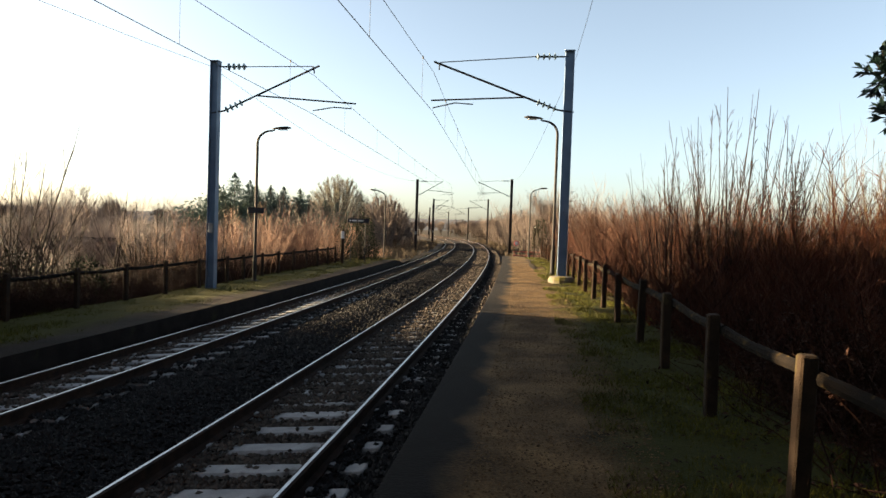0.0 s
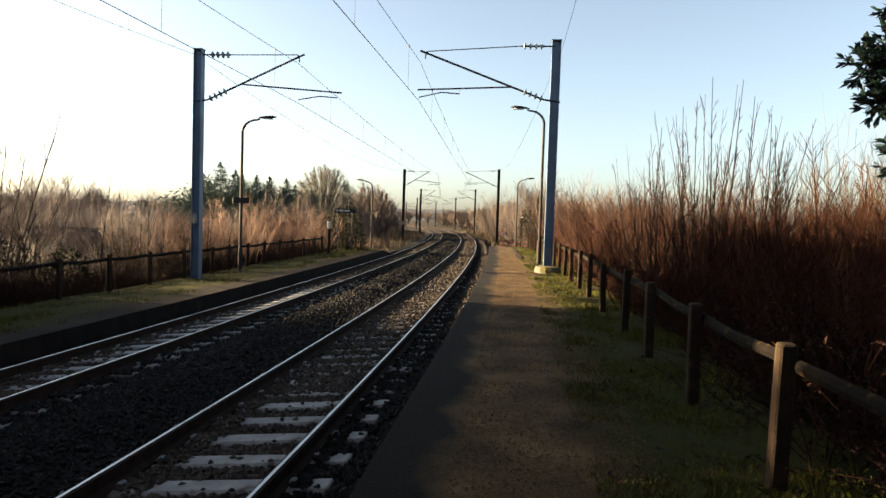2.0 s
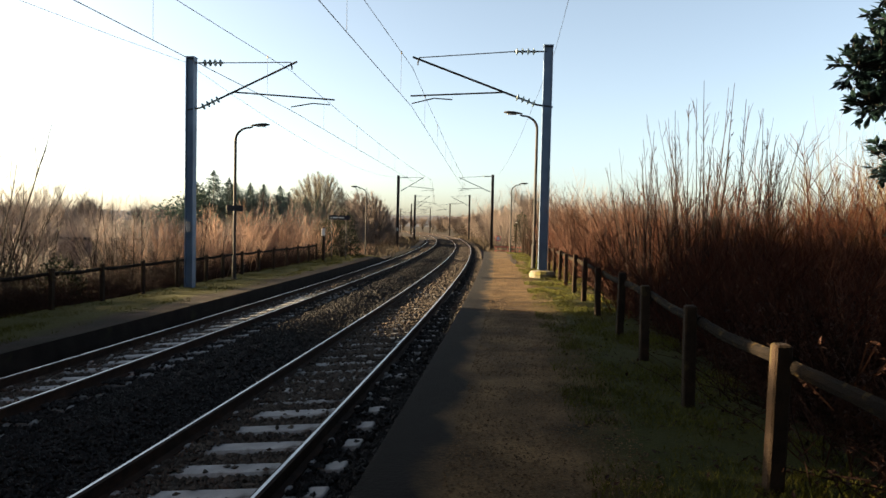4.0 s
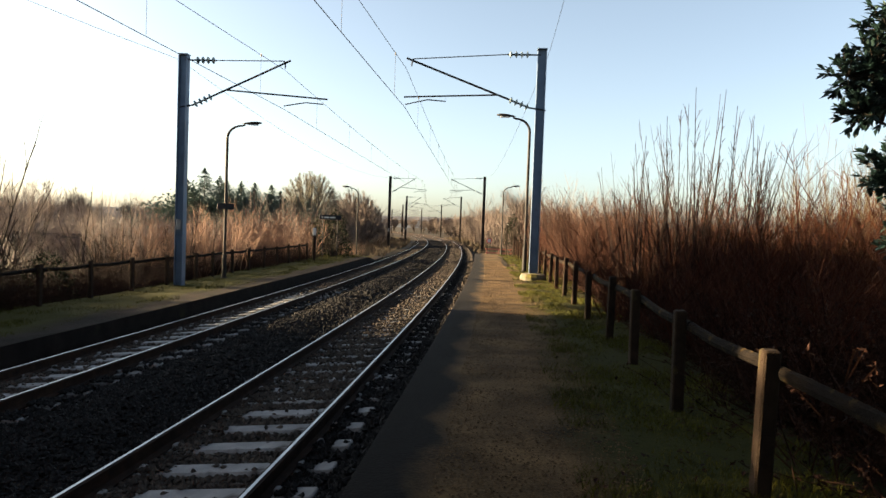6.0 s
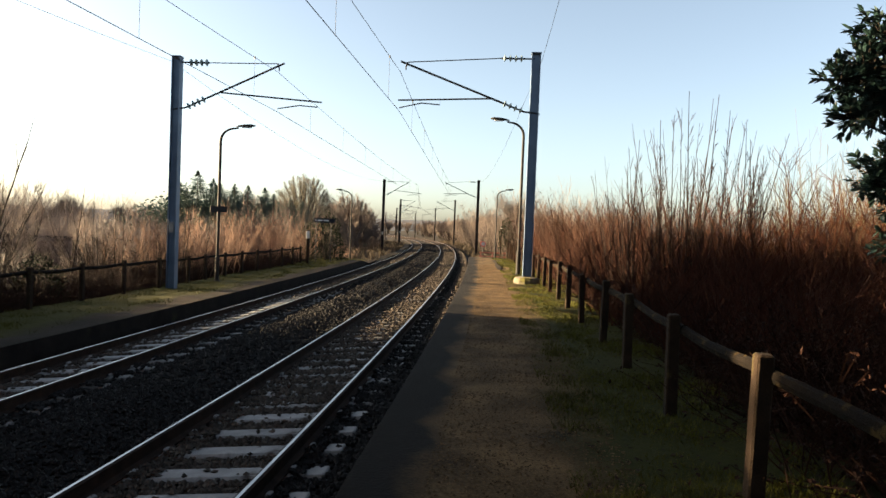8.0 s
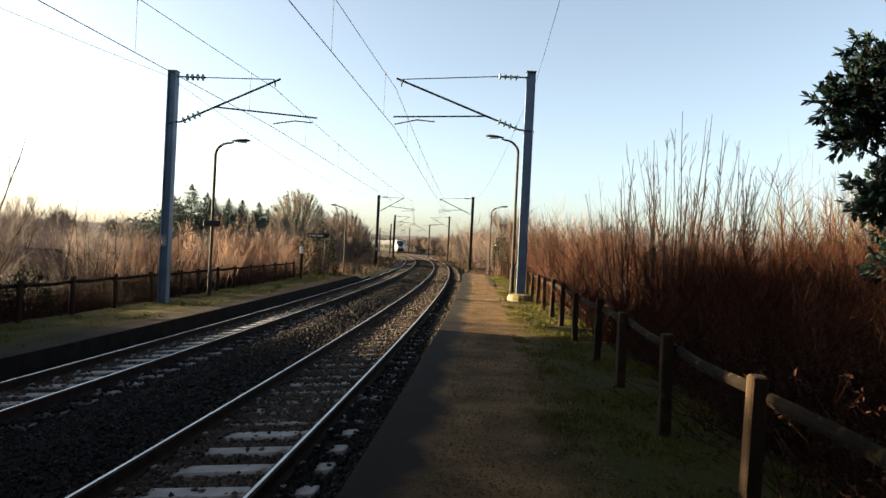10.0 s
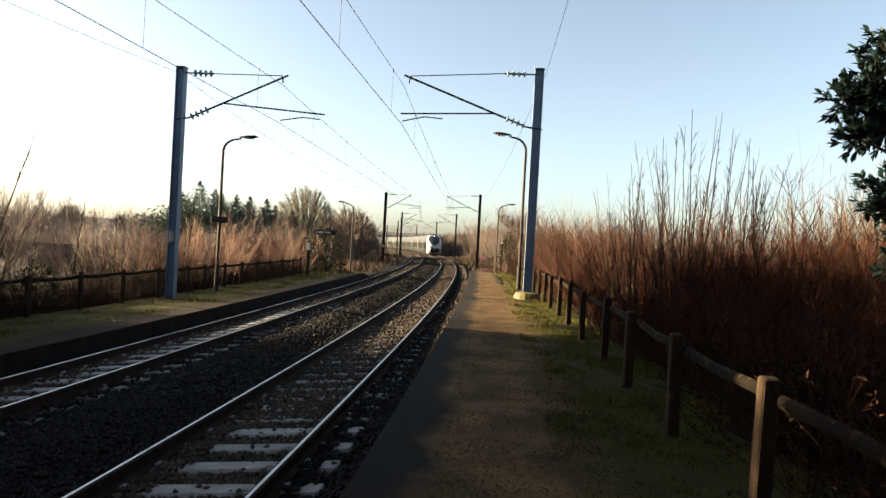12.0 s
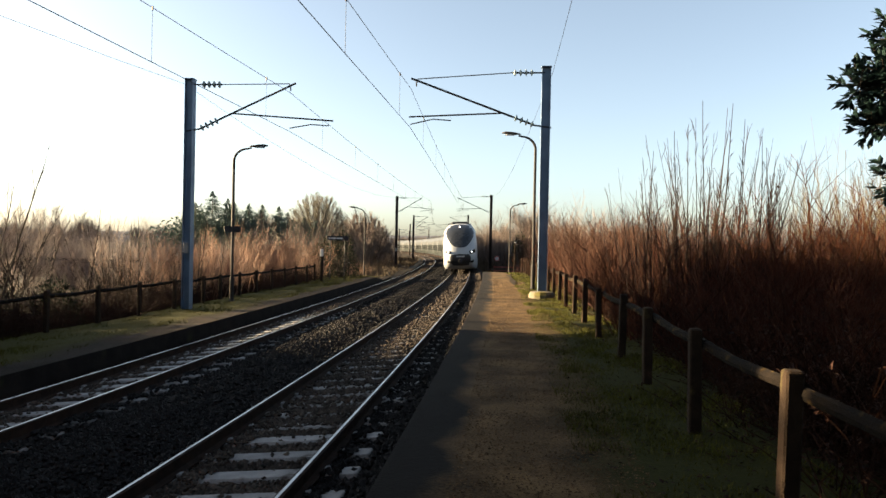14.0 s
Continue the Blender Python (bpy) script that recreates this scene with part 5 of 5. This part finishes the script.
def leafy_mound(name, places, size, count, mat, label, category):
    """A dense evergreen bush: short twigs with small leaves."""
    rnd = random.Random(count)
    for x, y, z, rx, ry, rz in places:
        g = base_of(name, pose(x, y, z), label, category)
        lf, st = Shape(), Shape()
        for _ in range(count):
            v = Vector((rnd.gauss(0, 1), rnd.gauss(0, 1), rnd.gauss(0, 1))).normalized()
            v.z = abs(v.z)
            k = 0.72 + 0.34 * rnd.random() + 0.12 * noise.noise(v * 3 + Vector((x, y, 0)))
            q = Vector((v.x * rx * k, v.y * ry * k, v.z * rz * k))
            d = (v + Vector((rnd.uniform(-1, 1), rnd.uniform(-1, 1), rnd.uniform(-1, 1)))).normalized()
            lf.leaf(q, d, size * rnd.uniform(0.7, 1.3), size * 0.6, Vector((rnd.uniform(-1, 1), rnd.uniform(-1, 1), 1)))
        for _ in range(24):
            a = rnd.uniform(0, 6.28)
            st.rod(bent(rnd, Vector((0, 0, -0.1)), Vector((math.cos(a) * 0.6 * rx / rz, math.sin(a) * 0.6, 1)).normalized(), rz * 0.95, 4, 0.12), 0.03, 0.01, 4)
        part("trunk", st, GREYBARK, g)
        part("foliage", lf, mat, g)


leafy_mound("ivy_hedge", [(-7.6, 43.2, -1.0, 1.25, 1.3, 3.4), (-9.0, 45.5, -1.1, 1.4, 1.3, 3.0)], 0.13, 2600, IVY, "dark ivy-covered hedge behind the name board", "hedge")
leafy_mound("evergreen_bush", [(-10.9, 17.4, -1.25, 0.75, 0.7, 1.7), (-12.6, 17.0, -1.3, 1.0, 0.9, 1.9)], 0.09, 1500, IVY, "low dark evergreen bush behind the fence", "bush")
def evergreen_tree(x, y, z, low, rx, ry, rz, seed):
    """A tree with a bare trunk and a dense ivy-grown crown."""
    rnd = random.Random(seed)
    g = base_of("ivy_tree", pose(x, y, z), "bare-stemmed tree with an ivy-grown crown, added out of view for shade", "tree", "trees beside the lane")
    wood, lf = Shape(), Shape()
    wood.rod(bent(rnd, Vector((0, 0, -0.3)), Vector((0, 0, 1)), low + rz, 6, 0.05, 0.05), 0.14, 0.05, 7)
    for _ in range(26):
        a = rnd.uniform(0, 6.28)
        wood.rod(bent(rnd, Vector((0, 0, low + rnd.uniform(-0.3, 0.6))), Vector((math.cos(a) * rx, math.sin(a) * ry, 0.8)).normalized(), rx * 0.9, 4, 0.15), 0.035, 0.01, 4)
    for _ in range(1700):
        v = Vector((rnd.gauss(0, 1), rnd.gauss(0, 1), rnd.gauss(0, 1))).normalized() * rnd.random() ** 0.45
        q = Vector((v.x * rx, v.y * ry, low + rz + v.z * rz))
        d = Vector((rnd.uniform(-1, 1), rnd.uniform(-1, 1), rnd.uniform(-1, 1))).normalized()
        lf.leaf(q, d, rnd.uniform(0.2, 0.36), 0.18, Vector((rnd.uniform(-1, 1), rnd.uniform(-1, 1), 1)))
    part("trunk", wood, GREYBARK, g)
    part("crown", lf, IVY, g)


# unseen crowns, added high on the left to shade the lower right scrub
for i, t in enumerate((10.6, 12.0, 13.4, 14.6)):
    p = at(t, L - 10.2 + 0.3 * math.sin(t * 3), -1.6)
    evergreen_tree(p.x, p.y, p.z, 5.9, 1.3, 1.15, 1.15 + 0.1 * math.sin(i * 2.0), 400 + i)
# bushes added past the left edge of view, to shade the tracks
belt = [at(t, L - 6.8 + 0.4 * math.sin(t * 2), -1.4) for t in (1.5, 3.2, 4.9, 6.5, 8.1, 9.7, 11.3, 12.7)]
leafy_mound("evergreen_bush", [(p.x, p.y, p.z, 0.95, 1.0, 3.1 + 0.35 * math.sin(i * 2.3)) for i, p in enumerate(belt)], 0.15, 2600, IVY, "dense evergreen bush, added out of view to shade the tracks", "bush")
# two unseen hedge rows, added on the left to keep sun off the foreground
hedge_row = [at(s, L - 8.6 + 0.7 * math.sin(s), -1.5) for s in (-30, -27, -24, -21, -18, -15.5, -13, -10.5, -8, -5.6, -3.5, -1.0, 1.2, 3.4, 6.65, 8.8, 11.2)]
leafy_mound("shade_hedge", [(p.x, p.y, p.z, 2.0, 2.1, 6.75 + 0.5 * math.sin(i * 2.1)) for i, p in enumerate(hedge_row)], 0.36, 4600, IVY, "tall dark evergreen hedge, added out of view to shade the foreground", "hedge")
hedge_back = [at(s, L - 12.0, -1.6) for s in (-20, -16, -12, -8, -5, -2.2, 1.0, 3.85, 7.1, 9.4, 11.8)]
leafy_mound("shade_hedge", [(p.x, p.y, p.z, 2.2, 2.2, 7.6 + 0.5 * math.cos(i * 1.7)) for i, p in enumerate(hedge_back)], 0.38, 4200, IVY, "tall dark evergreen hedge, added out of view to shade the foreground", "hedge")
leafy_mound("ivy_clump", [(5.75, 55.0, 0.2, 0.75, 0.7, 2.6)], 0.14, 1100, IVY, "ivy clump on a tree beside the line", "ivy")
scatter("shrub", orange, [(-8.6, 50.5, -1.4, 0.55, 1), (-7.9, 52.5, -1.4, 0.5, 2), (-8.9, 54, -1.4, 0.6, 3), (-7.6, 56.0, -1.4, 0.5, 4)], "low straw-orange shrub beside the track", "shrub", "shrubs beside the track")
thicket(brown, spread(12, 20, 47, 120, L - 9, L - 4.5, -1.5, 0.45, 0.9) + spread(13, 44, 46, 170, 5.0, 9.5, -1.2, 0.6, 1.15), "bare brown bushes beside the track")


# ---- far things ----
def build_shed():
    g = base_of("shed", pose(-24.0, 46.5, -2.9, 0, 0, -3), "long low brown timber shed beyond the scrub", "shed")
    wood = material("brown_boarding", (0.07, 0.048, 0.042), (0.13, 0.092, 0.08), 0.9, 2, 40, 0.5)
    part("wall", Shape().box(pose(0, 0, 0), 9.0, 4.0, 2.75, 0.02), wood, g)
    for i in range(30):
        part("board", Shape().box(pose(-4.35 + i * 0.3, -2.02, 0.05), 0.28, 0.03, 2.65, 0.008), wood, g)
    roof = Shape().box(pose(0, 0, 2.80, -4, 0, 0), 9.5, 4.6, 0.14, 0.02)
    part("roof", roof, material("tarred_roofing", (0.012, 0.011, 0.011), (0.03, 0.027, 0.025), 0.9, 2, 30, 0.4), g)


def build_hills():
    v, f = [], []
    n = 90
    for i in range(n):
        a = radians(-75 + 150 * i / (n - 1))
        r = 1500
        h = 26 + 14 * noise.noise(Vector((i * 0.09, 1.7, 0))) + 5 * noise.noise(Vector((i * 0.5, 4, 0)))
        x, y = math.sin(a) * r, math.cos(a) * r
        v += [(x, y, -4), (x * 1.05, y * 1.05, h * 0.75), (x * 1.15, y * 1.15, h)]
    for i in range(n - 1):
        for k in range(2):
            a = i * 3 + k
            f.append((a, a + 3, a + 4, a + 1))
    # the haze of distance is mixed into this pale bluish colour
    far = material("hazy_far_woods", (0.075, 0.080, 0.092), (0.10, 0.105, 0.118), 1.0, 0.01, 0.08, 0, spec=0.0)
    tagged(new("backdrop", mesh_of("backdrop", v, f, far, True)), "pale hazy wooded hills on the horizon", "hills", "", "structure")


build_shed()
build_hills()
strip("lane", -30, 44, 2.0, lambda s: [(L - 13.0, -1.62), (L - 9.6, -1.55)], CONCRETE, "pale gravel lane below the line", "lane")


# ---- fine ground cover ----
def line_at(s, off):
    x, y, h = (np.interp(s, stations, a) for a in (line_x, line_y, turn))
    return x + np.cos(h) * off, y - np.sin(h) * off


def rail_heights(s, off):
    f = GRADE * np.clip(s, -20, 300)
    return np.where(off > -GAP / 2, Z_NEAR + CANT * off, Z_FAR + CANT * (off + GAP)) + f


def build_stones():
    """Loose ballast: angular stones of 3 to 6 cm."""
    gen = np.random.default_rng(4)
    parts = []
    for s0, s1, n, grow in ((-12, 1.2, 22000, 1.4), (1.2, 9, 46000, 1.0), (9, 20, 20000, 1.2), (20, 45, 15000, 1.6), (45, 120, 15000, 2.6)):
        s, off = gen.uniform(s0, s1, n), gen.uniform(-GAP - 1.62, EDGE - 0.06, n)
        for c in (HALF, -HALF, -GAP + HALF, -GAP - HALF):
            keep = abs(off - c) > 0.085
            s, off = s[keep], off[keep]
        rel = np.where(off > -GAP / 2, off, off + GAP)
        phase = (s / 0.6) % 1.0
        slab = (abs(phase - 0.5) < 0.23) & (abs(rel) < 1.17)
        bank = ((rel > -0.75) & (rel < -0.36 + 0.08 * np.sin(s * 5))) | ((rel > 0.80) & (rel < 1.0)) | (rel < -0.8)
        bare = 0.16 + 0.5 * (np.sin(s * 0.9) > 0.35)
        keep = ~slab | (gen.random(len(s)) < np.where(s > np.where(off > -GAP / 2, 8.0, 21.0), 0.9, np.where(bank | ((off < -GAP / 2) & (abs(rel) > 0.8)), 1.0, bare * 0.16)))
        s, off, slab, bank = s[keep], off[keep], slab[keep], bank[keep]
        x, y = line_at(s, off)
        knots = np.array([-GAP - 1.7, -GAP - 1.3, -GAP, -GAP + 1.3, -GAP / 2 - 0.1, -1.3, 0, 1.3, EDGE])
        levels = rail_heights(np.zeros(len(knots)), knots)
        levels[-1] += 0.01
        z = np.interp(off, knots, levels) + GRADE * np.clip(s, -20, 300) - 0.212 + gen.uniform(-0.012, 0.022, len(s)) + np.where(slab, 0.035, 0.0) + np.where(bank, 0.012, 0.0) + np.where(slab & (off < -GAP / 2) & (abs(rel[keep]) > 0.8), 0.03, 0.0)
        # outside the rails stones take the shade colour, except beside the platform past 16 m
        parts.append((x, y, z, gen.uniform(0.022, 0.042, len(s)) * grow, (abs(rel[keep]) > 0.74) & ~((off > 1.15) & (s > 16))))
    x, y, z, r, shaded = (np.concatenate([p[k] for p in parts]) for k in range(5))
    n = len(x)
    unit = np.array([(1, 0, 0), (-1, 0, 0), (0, 1, 0), (0, -1, 0), (0, 0, 1), (0, 0, -1)], float)
    tri = np.array([(0, 2, 4), (2, 1, 4), (1, 3, 4), (3, 0, 4), (2, 0, 5), (1, 2, 5), (3, 1, 5), (0, 3, 5)])
    v = unit[None] * gen.uniform(0.6, 1.25, (n, 6, 1)) + gen.uniform(-0.3, 0.3, (n, 6, 3))
    a = gen.uniform(0, 6.28, n)
    ca, sa = np.cos(a)[:, None], np.sin(a)[:, None]
    v = np.stack([v[..., 0] * ca - v[..., 1] * sa, v[..., 0] * sa + v[..., 1] * ca, v[..., 2] * 0.75], -1) * r[:, None, None]
    v += np.stack([x, y, z], 1)[:, None]
    f = (tri[None] + 6 * np.arange(n)[:, None, None]).reshape(-1, 3)
    ob = new("ballast_stones", mesh_of("ballast_stones", v.reshape(-1, 3).tolist(), f.tolist(), BALLAST))
    ob.data.materials.append(SHADEBALLAST)    # outside the rails the scrub's shade is put into the stone colour
    ob.data.polygons.foreach_set("material_index", np.repeat(shaded.astype(np.int32), len(tri)))
    tagged(ob, "loose angular grey-brown ballast stones between sleepers", "ballast", "", "stuff")


def build_blades(name, seed, count, s0, s1, o0, o1, height, z_of, mat, label, bias, thin):
    """Short grass in tufts."""
    gen = np.random.default_rng(seed)
    s = s0 + (s1 - s0) * gen.random(count) ** bias
    off = gen.uniform(o0, o1, count)
    tuft = np.array([noise.noise(Vector((a * 0.9, b * 1.6, 7))) + 0.5 * noise.noise(Vector((a * 3, b * 3, 1))) for a, b in zip(s, off)])
    edge = np.minimum(off - o0, o1 - off) / (o1 - o0)
    keep = tuft + edge * 1.2 > gen.uniform(-0.1, 0.7, count)
    s, off, tuft = s[keep], off[keep], tuft[keep]
    x, y = line_at(s, off)
    z = np.array([z_of(a, b) for a, b in zip(s, off)]) - 0.01
    n = len(s)
    h = height * gen.uniform(0.4, 1.2, n) * (1 + 0.8 * tuft)
    a, w = gen.uniform(0, 6.28, n), thin * (1 + s / 14)
    lean = gen.uniform(-0.7, 0.7, (n, 2)) * h[:, None]
    v = np.zeros((n, 3, 3))
    v[:, 0] = np.stack([x + np.cos(a) * w, y + np.sin(a) * w, z], 1)
    v[:, 1] = np.stack([x - np.cos(a) * w, y - np.sin(a) * w, z], 1)
    v[:, 2] = np.stack([x + lean[:, 0], y + lean[:, 1], z + h], 1)
    f = np.arange(3 * n).reshape(-1, 3)
    tagged(new(name, mesh_of(name, v.reshape(-1, 3).tolist(), f.tolist(), mat)), label, "grass", "", "stuff")


def build_litter():
    rnd = random.Random(31)
    sh = Shape()
    for _ in range(1500):
        s, off = 2 + 24 * rnd.random() ** 1.6, 3.2 + 1.9 * rnd.random() ** 0.8
        p = at(s, off, top_near(s, off) + 0.012)
        d = Vector((rnd.uniform(-1, 1), rnd.uniform(-1, 1), rnd.uniform(-0.1, 0.35))).normalized()
        sh.leaf(p, d, rnd.uniform(0.03, 0.07), rnd.uniform(0.02, 0.04))
    thing("leaf_litter", sh, DEADLEAF, "dead brown leaves scattered on the platform verge", "leaf litter", "", "stuff")


def build_pebbles():
    """Fine gravel trodden into the platform."""
    gen = np.random.default_rng(9)
    n = 30000
    s, off = 1.5 + 30 * gen.random(n) ** 2.2, gen.uniform(EDGE + 0.5, 3.6, n)
    x, y = line_at(s, off)
    z = np.array([top_near(a, b) for a, b in zip(s, off)]) + 0.002
    r = gen.uniform(0.004, 0.012, n) * (1 + s / 40)
    unit = np.array([(1, 0, 0), (-1, 0, 0), (0, 1, 0), (0, -1, 0), (0, 0, 1)], float)
    tri = np.array([(0, 2, 4), (2, 1, 4), (1, 3, 4), (3, 0, 4)])
    v = unit[None] * gen.uniform(0.6, 1.2, (n, 5, 1)) + gen.uniform(-0.25, 0.25, (n, 5, 3))
    v = v * np.array([1, 1, 0.7]) * r[:, None, None] + np.stack([x, y, z], 1)[:, None]
    f = (tri[None] + 5 * np.arange(n)[:, None, None]).reshape(-1, 3)
    ob = new("gravel", mesh_of("gravel", v.reshape(-1, 3).tolist(), f.tolist(), PEBBLE))
    tagged(ob, "fine brown gravel trodden into the platform", "gravel", "", "stuff")


PEBBLE = material("brown_gravel", (0.010, 0.006, 0.003), (0.125, 0.082, 0.044), 0.9, 4, 50, 0, island=0.6)
build_stones()
build_pebbles()
build_blades("grass", 21, 110000, 1.5, 40, 3.1, 5.0, 0.05, lambda s, o: top_near(s, o), GRASS, "short green moss and grass along the platform fence", 1.5, 0.004)
build_blades("grass", 22, 26000, 9, 46, L - 4.7, L - 2.2, 0.07, lambda s, o: LEFT_Z - 0.01, GRASS, "yellow-green grass on the far platform", 1.3, 0.004)
build_litter()
build_blades("dry_grass", 23, 14000, 44, 130, L - 9, L - 2.0, 0.42, lambda s, o: -1.12, STRAW, "dry straw-coloured grass beside the line", 1.3, 0.006)
build_blades("dry_grass", 24, 14000, 42, 150, 2.0, 8, 0.40, lambda s, o: -1.05, STRAW, "dry straw-coloured grass beside the line", 1.3, 0.006)


# ---- sleepers, piece by piece ----
def sleeper_shape():
    sh = Shape()
    ring = [(-0.13, -0.2), (0.13, -0.2), (0.125, -0.03), (0.105, 0.0), (-0.105, 0.0), (-0.125, -0.03)]
    for x in (-1.16, -1.145, 1.145, 1.16):
        k = 0.92 if abs(x) > 1.15 else 1.0
        sh.v += [Vector((x, a * k, b - (0.012 if k < 1 else 0))) for a, b in ring]
    for i in range(3):
        for k in range(6):
            a, b = i * 6 + k, i * 6 + (k + 1) % 6
            sh.f.append((a, a + 6, b + 6, b))
    sh.f += [tuple(range(6)), tuple(reversed(range(18, 24)))]
    for c in (-HALF, HALF):
        for sx in (-0.1, 0.1):
            sh.box(pose(c + sx, 0, -0.002), 0.05, 0.09, 0.045, 0.01)
    return sh


def build_sleepers():
    me = sleeper_shape().mesh("sleeper", SLEEPER)
    bed_ob = bpy.data.objects["track_bed"]
    rest_v, rest_f = [], []
    base_v, base_f = [v.co.copy() for v in me.vertices][:24], [tuple(p.vertices) for p in me.polygons][:20]
    rnd = random.Random(3)
    for centre in (0.0, -GAP):
        for i in range(580):
            s = 0.3 + 0.6 * (i - 22)
            m = Matrix.Translation(on_rail(s, centre, -0.176 - 0.035 * min(max((s - (8 if centre == 0.0 else 21)) / 4, 0), 1) - 0.05 * min(max((s - 24) / 10, 0), 1))) @ Matrix.Rotation(-heading(s), 4, "Z") @ Matrix.Rotation(-math.atan(CANT), 4, "Y")
            m = m @ pose(rnd.uniform(-0.02, 0.02), rnd.uniform(-0.015, 0.015), rnd.uniform(-0.006, 0.004), 0, 0, rnd.uniform(-0.5, 0.5))
            if i < 150:
                ob = new("sleeper", me)
                ob.parent, ob.matrix_basis = bed_ob, m
            else:
                b = len(rest_v)
                rest_v += [m @ v for v in base_v]
                rest_f += [tuple(b + k for k in f) for f in base_f]
    ob = new("sleepers_beyond", mesh_of("sleepers_beyond", rest_v, rest_f, SLEEPER))
    ob.parent = bed_ob
    tagged(ob, "", "", "", "stuff")


build_sleepers()

motions()
